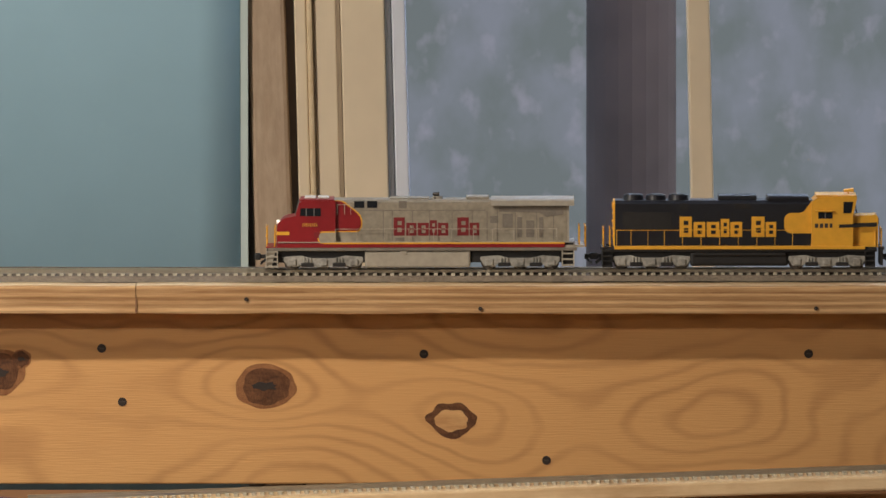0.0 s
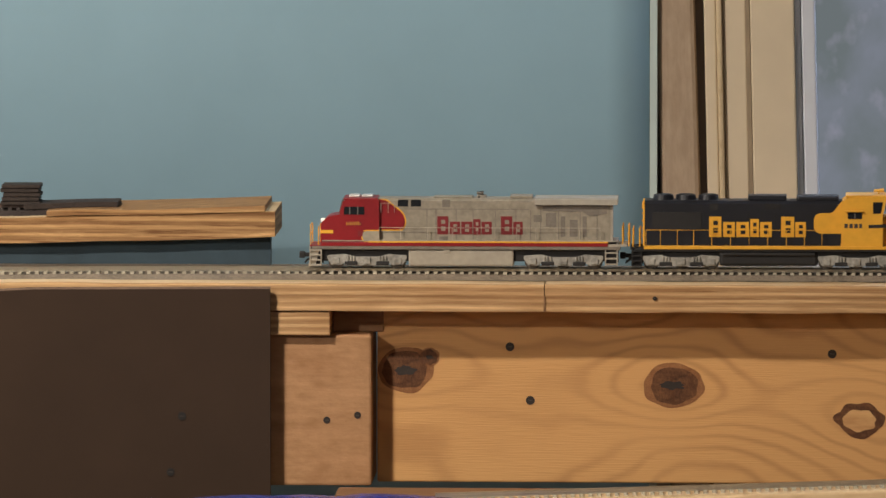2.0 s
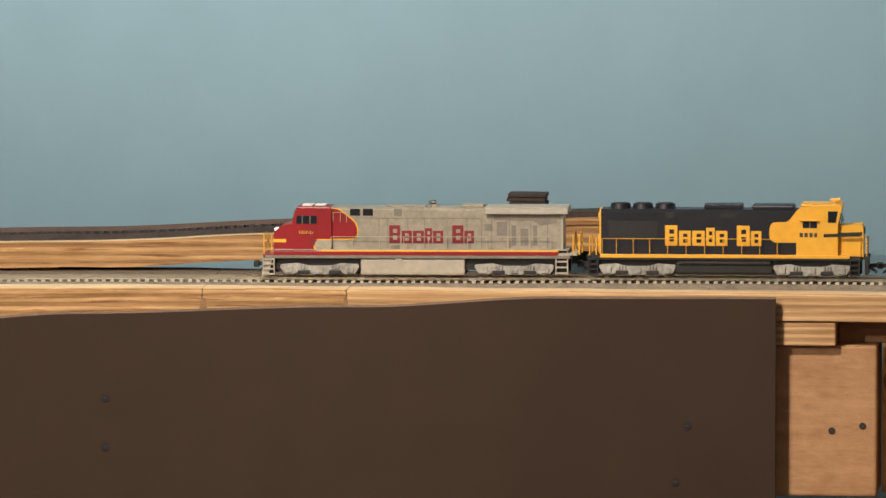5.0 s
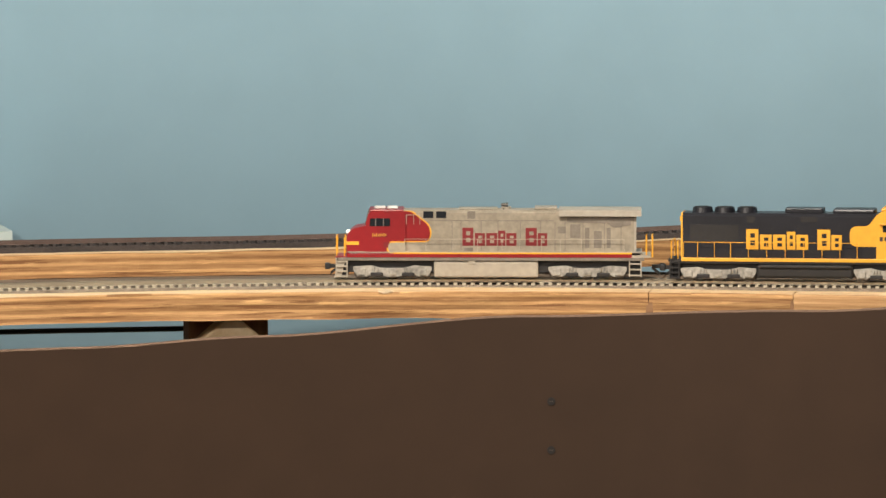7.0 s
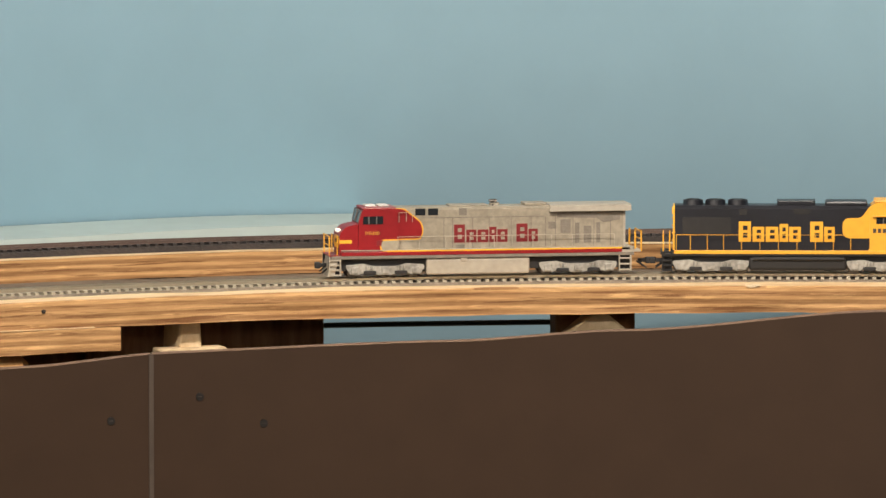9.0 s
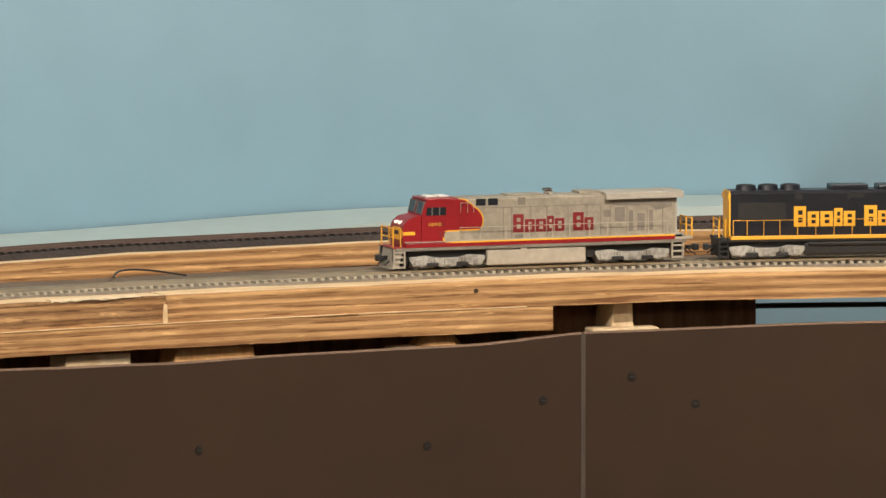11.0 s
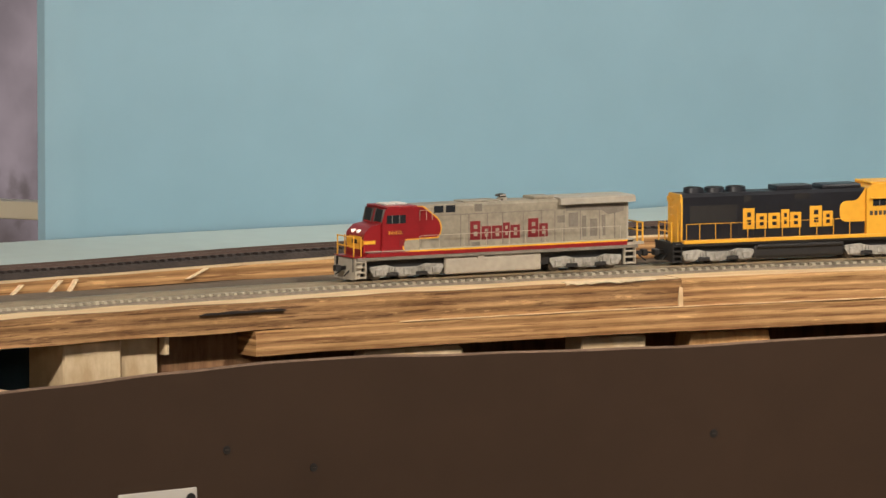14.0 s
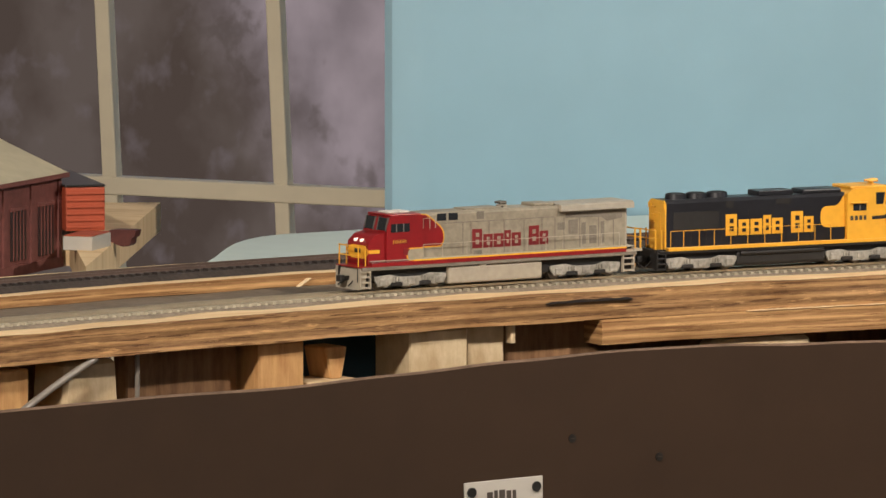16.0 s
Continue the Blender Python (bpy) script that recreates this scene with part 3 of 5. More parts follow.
# cable under the bench, far pipe, track spare stack on the rear strip
BLACKPL = mat("black_plastic", (0.018, 0.017, 0.016), 0.35, vary=0.3, scale=200)


def tube(name, pts, r, material, label, category):
    cu = bpy.data.curves.new(name, "CURVE")
    cu.dimensions, cu.bevel_depth, cu.bevel_resolution = "3D", r, 2
    sp = cu.splines.new("NURBS")
    sp.points.add(len(pts) - 1)
    for q, p in zip(sp.points, pts):
        q.co = (*p, 1)
    sp.use_endpoint_u, sp.order_u = True, 3
    cu.materials.append(material)
    tmp = new("tmp", cu)
    me = bpy.data.meshes.new_from_object(tmp.evaluated_get(bpy.context.evaluated_depsgraph_get()))
    bpy.data.objects.remove(tmp)
    return tagged(new(name, me), label, category)


def p3(s, off, z):
    p, _ = line(s, off)
    return (p.x, p.y, z)


GREYPL = mat("grey_plastic", (0.22, 0.19, 0.16), 0.35, vary=0.2, scale=200)
tube("cable", [p3(2.822, 0.036, 1.136), p3(2.790, 0.034, 1.154), p3(2.752, 0.032, 1.1700)], 0.0026, GREYPL, "grey cable slanting under the bench edge", "cable")
tube("rod", [p3(2.7105, 0.024, 1.125), p3(2.7105, 0.024, 1.150), p3(2.7105, 0.024, 1.1705)], 0.0018, GREYPL, "grey upright rod under the bench edge", "rod")
tube("cable", [p3(2.345, -0.005, 1.15), p3(2.36, -0.004, 1.160), p3(2.372, -0.004, 1.1705)], 0.0009, BLACKPL, "thin dark wire hanging under the bench", "cable")
tube("pipe", [p3(1.24, -0.12, 1.1490), p3(1.36, -0.12, 1.1495), p3(1.48, -0.12, 1.1500)], 0.0022, BLACKPL, "dark pipe running behind the bench", "pipe")
tube("wire_loop", [p3(1.90, -0.06, 1.196), p3(1.915, -0.09, 1.199), p3(1.94, -0.10, 1.199), p3(1.955, -0.07, 1.196)], 0.0008, BLACKPL, "small loop of black wire lying on the bench", "wire")
th = tagged(empty("roadbed_stack", on_line(0.664, -0.150, back_z(0.664) + 0.0075)), "small stack of black roadbed offcuts on the rear strip", "offcuts")
for i in range(5):
    part("offcut", bm_box(-0.0165 + 0.001 * (i % 2), 0.0155 - 0.001 * (i % 3), -0.012, 0.012, i * 0.0034, i * 0.0034 + 0.0029, bev=0.0006), DARKBED, th)
tagged(part("roadbed_strip", sweep(0.585, 0.66, lambda s: [(-0.130, back_z(s) + 0.0088), (-0.130, back_z(s) + 0.0048), (-0.168, back_z(s) + 0.0048), (-0.168, back_z(s) + 0.0088)], 14, wob=0.001), DARKBED),
       "loose black cork strip at the end of the rear track", "roadbed strip")



def foam_front(s):
    return lerp([(1.345, -0.365), (1.6, -0.34), (1.8, -0.25), (2.0, -0.212), (2.4, -0.205)], s)


def foam_t(s):
    return lerp([(1.5, 0.011), (1.9, 0.004)], s)


def foam_top(s):
    return lerp([(1.42, 1.2090), (1.6, 1.2060), (1.9, 1.1995), (2.4, 1.1990)], s)


def foam_rear(s):
    return backdrop_off(s) + 0.002 if s < 2.33 else lerp([(2.33, backdrop_off(2.33) + 0.002), (2.535, -0.208)], s)


# pale foam board behind the rear track
tagged(part("foam_board", sweep(1.345, 2.535, lambda s: [(foam_front(s), foam_top(s) - 0.001), (foam_front(s), foam_top(s) - foam_t(s)), (foam_rear(s), foam_top(s) - foam_t(s)),
            (foam_rear(s), foam_top(s))], 60), FOAM), "pale green-white foam board lying between rear track and backdrop", "foam board")

# name plate on the fascia: two bolts, dark unreadable lettering
PLATE = mat("white_plate", (0.50, 0.46, 0.40), 0.5, vary=0.06, scale=80)
INK = mat("dark_ink", (0.06, 0.045, 0.035), 0.7, vary=0.2, scale=200)
th = tagged(part("name_plate", bm_box(-0.0345, 0.0345, 0, 0.0015, -0.034, 0, bev=0.0006), PLATE), "small white plate with dark lettering bolted to the fascia", "plate")
th.matrix_world = on_line(2.4125, 0.0452, 1.0588) @ Matrix.Rotation(radians(1.0), 4, "Y")
for x in (-0.0285, 0.0285):
    bm = bmesh.new()
    cyl(bm, (x, 0.001, -0.0075), (x, 0.0028, -0.0075), 0.0038, 16)
    part("bolt", bm, BLACKPL, th, "black bolt head")
x = 0.015
for w, h, dz in ((0.005, 0.007, 0), (0.003, 0.005, 0.001), (0.005, 0.005, 0.001), (0.004, 0.007, 0), (0.003, 0.003, 0)):
    part("lettering_bar", bm_box(x - w, x, 0.0013, 0.0018, -0.0125 - h * 0 + dz - 0.003, -0.0085 + dz - 0.0), INK, th)
    x -= w + 0.0014

# ------------------------------------------------------------- windows, and what stands beyond them
GLASS = bpy.data.materials.new("window_glass")
GLASS.use_nodes = True
g = GLASS.node_tree.nodes["Principled BSDF"]
g.inputs["Base Color"].default_value, g.inputs["Roughness"].default_value = (0.93, 0.95, 0.96, 1), 0.03
g.inputs["Transmission Weight"].default_value, g.inputs["IOR"].default_value = 1.0, 1.02
VINYL = mat("white_vinyl_frame", (0.62, 0.64, 0.70), 0.4, vary=0.05, scale=50)
GAPSHADE = mat("gap_shade", (0.10, 0.075, 0.06), 0.8, vary=0.2, scale=40)


def pane(parent, x0, x1, z0, z1, y):
    ob = part("pane", bm_box(x0, x1, y, y + 0.003, z0, z1), GLASS, parent)
    ob.visible_shadow = False
    return ob


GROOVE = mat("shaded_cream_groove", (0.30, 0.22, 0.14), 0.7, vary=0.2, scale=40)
w1 = tagged(empty("window_1"), "cream painted wood window with white vinyl sash", "window", kind="structure")
K = 0.955
bx = lambda a, b, y0, y1, z0, z1, bev=0.0015: grain(bm_box(a * K, b * K, y0, y1, z0, z1, bev=bev), "z", "x")
# no groove is cut; its shade is the brown colour of this strip
part("casing_groove_shade", bx(-0.0853 / K, -0.0822 / K, 5.157, 5.225, 0.95, 2.15, 0.0004), GROOVE, w1, "brown strip painting the groove's shade in the casing")
part("casing_strip", bx(-0.1195 / K, -0.1098 / K, 5.158, 5.225, 0.95, 2.15), CREAM, w1)
part("casing", bx(-0.0818 / K, -0.048, 5.155, 5.225, 0.95, 2.15), CREAM, w1)
part("casing_edge", bx(-0.1045 / K, -0.0853 / K, 5.160, 5.225, 0.95, 2.15), CREAM, w1)
part("sash_stile", bx(-0.0472, -0.0428, 5.165, 5.26, 0.98, 2.12), VINYL, w1)
part("sash_inner_stile", bx(-0.0420, -0.0303, 5.158, 5.25, 0.98, 2.12), VINYL, w1, "white vinyl sash stile")
part("meeting_stile", bx(0.212, 0.2315, 5.215, 5.25, 0.98, 2.12), CREAM, w1)
part("sill", bx(-0.12, 1.1, 5.16, 5.3, 0.985, 1.02), CREAM, w1)
pane(w1, -0.029, 0.203, 1.02, 2.1, 5.235)
pane(w1, 0.221, 1.05, 1.02, 2.1, 5.235)
pine = tagged(part("pine_strip", grain(bm_box(-0.1096, -0.1047, 5.154, 5.215, 0.95, 2.2, bev=0.002), "z", "x"), PALEW), "narrow raw pine strip beside the window casing", "wood strip")
post = tagged(part("wall_post", grain(bm_box(-0.1580, -0.1262, 5.166, 5.218, 0.95, 2.3, bev=0.004), "z", "x"), POSTWOOD), "rough brown wooden post between backdrop and window", "post")
# shade of the recess between post and casing, put into a dark strip
gap = tagged(part("gap_shade_strip", grain(bm_box(-0.1260, -0.1197, 5.182, 5.218, 0.95, 2.3), "z", "x"), GAPSHADE), "dark strip painting the shaded gap between post and casing", "wood strip")


def lean(angle, x, z):
    """Out of plumb by an angle in degrees, about a level axis through (x, z)."""
    return Matrix.Translation((x, 0, z)) @ Matrix.Rotation(radians(angle), 4, "Y") @ Matrix.Translation((-x, 0, -z))


post.matrix_world = gap.matrix_world = lean(-1.9, -0.13, 1.30)
w1.matrix_world = lean(-1.4, -0.08, 1.30)
pine.matrix_world = lean(-1.4, -0.08, 1.30)

# cream paint lightened to make up for weak lamp light on these muntins
CREAM_BRIGHTENED = mat("brightened_cream_paint", (0.80, 0.70, 0.52), 0.5, vary=0.08, scale=30)
w2 = tagged(empty("window_2"), "cream muntin window beyond the end of the backdrop", "window", kind="structure")
for x in (-3.0875, -2.9035, -2.742, -2.55):
    part("muntin", bx((x - 0.0068) / K, (x + 0.0068) / K, 5.222, 5.238, 0.82, 2.1), CREAM_BRIGHTENED, w2).matrix_local = lean(-2.6, x, 1.17)
part("rail", bx(-4.3, -2.52, 5.220, 5.240, 1.1415, 1.1575), CREAM_BRIGHTENED, w2).matrix_local = lean(0.9, -2.75, 1.15)
part("rail", bx(-4.3, -2.55, 5.220, 5.240, 1.424, 1.440), CREAM_BRIGHTENED, w2)
part("sill", bx(-4.35, -2.5, 5.15, 5.3, 0.80, 0.83), CREAM, w2)
pane(w2, -4.1, -2.41, 0.83, 2.1, 5.23)


def glowing_outdoors(name, base, lights, scale, seed, strength, bright_side=None):
    m = bpy.data.materials.new(name)
    m.use_nodes = True
    n, l = m.node_tree.nodes, m.node_tree.links
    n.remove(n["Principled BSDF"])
    # the sheet gives off its own light in place of daylight on the distance
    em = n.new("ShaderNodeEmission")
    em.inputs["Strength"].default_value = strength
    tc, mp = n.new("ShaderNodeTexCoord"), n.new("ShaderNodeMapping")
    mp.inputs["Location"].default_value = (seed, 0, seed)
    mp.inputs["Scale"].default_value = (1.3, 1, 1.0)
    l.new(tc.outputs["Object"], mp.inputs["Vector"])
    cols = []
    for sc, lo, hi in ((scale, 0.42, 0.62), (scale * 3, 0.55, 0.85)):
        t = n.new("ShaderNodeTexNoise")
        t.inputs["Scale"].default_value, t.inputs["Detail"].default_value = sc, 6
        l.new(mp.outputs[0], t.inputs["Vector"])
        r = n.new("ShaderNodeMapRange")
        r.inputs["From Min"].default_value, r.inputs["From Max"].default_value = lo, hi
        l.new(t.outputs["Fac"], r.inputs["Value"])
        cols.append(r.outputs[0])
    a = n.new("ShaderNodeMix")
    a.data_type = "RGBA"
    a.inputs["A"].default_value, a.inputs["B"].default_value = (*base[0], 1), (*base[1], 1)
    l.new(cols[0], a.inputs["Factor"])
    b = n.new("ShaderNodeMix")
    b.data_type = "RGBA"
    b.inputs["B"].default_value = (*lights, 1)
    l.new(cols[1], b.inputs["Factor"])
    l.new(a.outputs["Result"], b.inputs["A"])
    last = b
    if bright_side:  # brighter mauve emission painted to one side of a slanting edge
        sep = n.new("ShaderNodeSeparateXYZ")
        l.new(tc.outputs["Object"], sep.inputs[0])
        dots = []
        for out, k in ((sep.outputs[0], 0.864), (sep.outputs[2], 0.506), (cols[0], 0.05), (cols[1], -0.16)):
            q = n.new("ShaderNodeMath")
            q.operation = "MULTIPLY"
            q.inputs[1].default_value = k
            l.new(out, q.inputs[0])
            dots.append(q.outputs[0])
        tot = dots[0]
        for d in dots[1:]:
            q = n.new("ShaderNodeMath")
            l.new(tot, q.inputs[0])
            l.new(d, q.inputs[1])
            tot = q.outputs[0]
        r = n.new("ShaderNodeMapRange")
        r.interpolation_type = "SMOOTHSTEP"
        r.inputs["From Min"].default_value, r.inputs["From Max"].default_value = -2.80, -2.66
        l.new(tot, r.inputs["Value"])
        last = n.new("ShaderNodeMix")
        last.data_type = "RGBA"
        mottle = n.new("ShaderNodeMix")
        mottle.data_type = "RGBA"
        mottle.inputs["A"].default_value, mottle.inputs["B"].default_value = (*[c * 0.72 for c in bright_side], 1), (*[c * 1.05 for c in bright_side], 1)
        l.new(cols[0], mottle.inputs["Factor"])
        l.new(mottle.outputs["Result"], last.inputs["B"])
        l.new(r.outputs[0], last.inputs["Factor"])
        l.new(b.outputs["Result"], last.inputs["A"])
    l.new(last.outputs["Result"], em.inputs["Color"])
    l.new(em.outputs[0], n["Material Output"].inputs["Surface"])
    return m


tagged(part("woodland_backdrop", bm_box(-1.5, 2.5, 8.0, 8.02, 0, 4), glowing_outdoors("glowing_far_woods", ((0.110, 0.125, 0.130), (0.150, 0.160, 0.190)), (0.225, 0.215, 0.265), 7.5, 2.0, 1.5)),
       "self-lit backdrop of blurred grey-green winter woodland outside the window", "backdrop", kind="structure")
# emissive sheet, its bright and dark sides painted in
tagged(part("yard_backdrop", bm_box(-7.0, -3.2, 8.0, 8.02, 0, 4), glowing_outdoors("glowing_far_yard", ((0.070, 0.050, 0.042), (0.105, 0.080, 0.070)), (0.15, 0.12, 0.125), 6.0, 8.5, 1.0, (0.275, 0.22, 0.235))),
       "self-lit backdrop of blurred brown and mauve yard outside the window", "backdrop", kind="structure")
BARK = mat("bark", (0.44, 0.33, 0.30), 0.9, vary=0.3, scale=12, bump=0.5)
bm = bmesh.new()
cyl(bm, (0.198, 7.2, 0), (0.192, 7.2, 4), 0.048, 20, 0.044)
tagged(part("tree_trunk", bm, BARK), "dark brown tree trunk standing outside the window", "tree")

# ------------------------------------------------------------- lower level in front of the board
tagged(part("lower_shelf", bm_box(-0.40, 1.2, 4.48, 4.80, 1.012, 1.0322, bev=0.002), PINEDARK), "dark lower shelf in front of the board", "shelf", kind="structure")
low = tagged(empty("lower_track", Matrix.Translation((0.1, 4.72, 1.0515)) @ Matrix.Rotation(radians(-1.75), 4, "Y") @ Matrix.Rotation(radians(2.5), 4, "Z")), "blurred model railway track climbing on the lower level", "track")
part("roadbed", grain(bm_box(-0.42, 0.6, -0.028, 0.026, -0.016, -0.0042, bev=0.002)), PLYTOP, low)
for y in (0.00825, -0.00825):
    part("rail", bm_box(-0.42, 0.6, y - 0.0006, y + 0.0006, -0.0024, 0.0), RAIL, low)
low_tie = bpy.data.meshes.new("tie")
bm = bm_box(0, 0.003, -0.015, 0.015, -0.0044, -0.0022)
bm.to_mesh(low_tie)
bm.free()
low_tie.materials.append(TIE)
for i in range(148):
    ob = new("tie", low_tie)
    ob.parent, ob.matrix_local = low, Matrix.Translation((-0.418 + i * 0.0068, 0, 0))
TARP = mat("blue_plastic_sheet", (0.045, 0.05, 0.22), 0.25, vary=0.3, scale=60, bump=0.2)
bm = bmesh.new()
bmesh.ops.create_grid(bm, x_segments=60, y_segments=14, size=0.5)
for v in bm.verts:
    x, y = v.co.x, v.co.y
    h = 0.020 * max(0.0, 1 - (2 * abs(x)) ** 2.4) * max(0.0, 1 - (2 * abs(y)) ** 2)
    v.co = Vector((-0.40 + x * 0.46, 4.60 + y * 0.14, 1.0300 + h * 0.95 + 0.003 * noise.noise((x * 14, y * 5, 2)) * (h * 50)))
for f in bm.faces:
    f.smooth = True
tagged(part("blue_sheet", bm, TARP), "crumpled glossy blue plastic sheet on the lower shelf", "plastic sheet")

# ------------------------------------------------------------- freight house, box car and board at the far end
far = radians(21.6)
L_, F_ = Vector((-math.cos(far), -math.sin(far))), Vector((-math.sin(far), math.cos(far)))
BRICK = mat("dark_red_brick", (0.17, 0.055, 0.045), 0.8, vary=0.3, scale=160, bump=0.3)
ROOFM = mat("tan_roof_sheet", (0.50, 0.44, 0.30), 0.7, vary=0.15, scale=60)
WINDARK = mat("dark_panes", (0.03, 0.02, 0.02), 0.3, vary=0.3, scale=100)
hd = L_ * math.cos(radians(64)) - F_ * math.sin(radians(64))
base = Vector((-2.578, 4.290))
house = tagged(empty("freight_house", Matrix.Translation((base.x, base.y, 1.1765)) @ Matrix.Rotation(math.atan2(hd.y, hd.x), 4, "Z")), "dark red brick model freight house with tan roof", "model building")
HL, HW, HH = 0.30, 0.11, 0.074
part("wall", bm_box(0, HL, -HW, 0, 0, HH), BRICK, house)
part("plinth", bm_box(-0.0008, HL, -HW, 0.0010, 0, 0.008), BRICK, house)
bm = bmesh.new()
prism(bm, [(0.006, HH - 0.001), (-HW / 2, HH + 0.024), (-HW - 0.006, HH - 0.001)], -0.002, HL + 0.005)
for v in bm.verts:
    v.co = Vector((v.co.y, v.co.x, v.co.z))
bmesh.ops.recalc_face_normals(bm, faces=bm.faces)
part("roof", bm, ROOFM, house)
part("eave", bm_box(-0.002, HL, 0.0005, 0.006, HH - 0.004, HH - 0.0005), BRICK, house)
for i in range(6):
    x = 0.016 + i * 0.048
    part("pilaster", bm_box(x - 0.013, x - 0.008, 0.0, 0.0016, 0.008, HH - 0.006), BRICK, house)
    w = part("window", bm_box(x, x + 0.026, -0.001, 0.0010, 0.012, 0.050), WINDARK, house)
    for k in range(4):
        part("glazing_bar", bm_box(x + 0.0045 + k * 0.0058, x + 0.0055 + k * 0.0058, 0.001, 0.0016, 0.012, 0.050), BRICK, w)
    part("lintel", bm_box(x - 0.001, x + 0.027, 0.0, 0.0018, 0.050, 0.053), BRICK, w)

bm = bmesh.new()
a, b = Vector((-2.613, 4.5945)), Vector((-2.474, 4.0765))
for z in (1.1765, 1.1995):
    for p in (a, b, Vector((-2.574, 4.296)), a + L_ * 0.5):
        bm.verts.new((p.x, p.y, z))
bm.verts.ensure_lookup_table()
v = bm.verts
for q in ((0, 1, 2, 3), (4, 5, 6, 7), (0, 1, 5, 4), (1, 2, 6, 5), (2, 3, 7, 6), (3, 0, 4, 7)):
    bm.faces.new([v[i] for i in q])
bmesh.ops.recalc_face_normals(bm, faces=bm.faces)
bm.normal_update()
tagged(part("siding_board", grain(bm, "x", "y"), PLYTOP), "tan plywood board holding the box car", "board")
REDCAR = mat("orange_red_paint", (0.42, 0.075, 0.030), 0.6, vary=0.15, scale=120)
bc = tagged(empty("box_car", Matrix.Translation((-2.556, 4.284, 1.1995)) @ Matrix.Rotation(math.atan2(F_.y, F_.x) + radians(12), 4, "Z")), "orange-red model box car parked on the board", "box car")
part("body", bm_box(0, 0.13, -0.0155, 0.0155, 0.006, 0.040, bev=0.001), REDCAR, bc)
part("roof", bm_box(-0.001, 0.131, -0.0160, 0.0160, 0.0402, 0.0420, bev=0.0008), BLACKPL, bc)
part("underframe", bm_box(0.004, 0.126, -0.010, 0.010, 0.0, 0.0058), BLACKPL, bc)
for i in range(6):
    part("rib", bm_box(-0.0014, 0.0, -0.0150, 0.0150, 0.0085 + i * 0.0052, 0.0098 + i * 0.0052), REDCAR, bc)
for i in range(7):
    part("side_post", bm_box(0.004 + i * 0.018, 0.006 + i * 0.018, -0.0163, -0.0155, 0.007, 0.039), REDCAR, bc)
bk = tagged(empty("white_carton", Matrix.Translation((-2.527, 4.205, 1.1995)) @ Matrix.Rotation(math.atan2(F_.y, F_.x) - radians(20), 4, "Z")), "small white open carton lying on the board", "carton")
part("box", bm_box(-0.012, 0.030, -0.012, 0.012, 0, 0.0105, bev=0.0005), PLATE, bk)
part("flap", bm_box(-0.011, 0.029, -0.011, 0.011, 0.0108, 0.0116), REDCAR, bk)
MAROON = mat("maroon_plastic", (0.10, 0.025, 0.02), 0.5, vary=0.3, scale=200)
tagged(part("plastic_scrap", blob(0.014, 0.006, 0.010, 3.3, rough=0.5), MAROON), "crumpled maroon plastic scrap on the board", "scrap").matrix_world = Matrix.Translation((-2.518, 4.262, 1.2045))

# ------------------------------------------------------------- rolling stock
SILVER = mat("weathered_silver_grey", (0.315, 0.27, 0.20), 0.5, vary=0.26, scale=260, bump=0.05)
SILVER2 = mat("grey_sill_paint", (0.38, 0.335, 0.265), 0.55, vary=0.15, scale=200)
RED = mat("locomotive_red", (0.25, 0.010, 0.013), 0.4, vary=0.14, scale=160)
LETRED = mat("lettering_red", (0.20, 0.015, 0.017), 0.5, vary=0.1, scale=160)
YELLOW = mat("warm_yellow", (0.80, 0.40, 0.035), 0.45, vary=0.10, scale=160)
NAVY = mat("near_black_blue", (0.012, 0.012, 0.016), 0.42, vary=0.25, scale=160)
TRUCKG = mat("silver_trucks", (0.33, 0.31, 0.27), 0.5, vary=0.5, scale=320, bump=0.1)
UNDER = mat("black_underframe", (0.015, 0.013, 0.012), 0.6, vary=0.3, scale=200)
WHEELM = mat("wheel_steel", (0.16, 0.14, 0.12), 0.4, 0.8, vary=0.2, scale=200)
GRILLE = mat("grille_grey", (0.20, 0.17, 0.135), 0.7, vary=0.25, scale=900)
WINGL = mat("cab_glass", (0.02, 0.022, 0.025), 0.08, vary=0.2, scale=60)
CABIN = mat("cab_trim", (0.13, 0.12, 0.11), 0.5, vary=0.2, scale=300)
WHITEROOF = mat("pale_roof_paint", (0.72, 0.66, 0.60), 0.45, vary=0.1, scale=160)
LAMPGLOW = glow("headlight_glow", (1.0, 0.93, 0.80), 0.5)
RAILTAN = mat("handrail_grey", (0.42, 0.37, 0.29), 0.5, vary=0.15, scale=200)


def outline(pts, k=5):
    """Corners (x, z, r) of a flat shape, rounded by r."""
    out = []
    n = len(pts)
    for i, (x, z, r) in enumerate(pts):
        p = Vector((x, z))
        if not r:
            out.append((x, z))
            continue
        a, b = Vector(pts[i - 1][:2]) - p, Vector(pts[(i + 1) % n][:2]) - p
        a, b = p + a.normalized() * r, p + b.normalized() * r
        for j in range(k + 1):
            f = j / k
            q = a * (1 - f) ** 2 + p * 2 * f * (1 - f) + b * f * f
            out.append((q.x, q.y))
    return out


def panel(name, pts, y, t, material, parent, label=""):
    """A thin painted panel on the camera's side of the body, and its twin on the far side."""
    ob = part(name, prism(bmesh.new(), outline(pts), y, y + t), material, parent, label)
    part(name, prism(bmesh.new(), outline(pts), -y, -y - t), material, parent, label)
    return ob


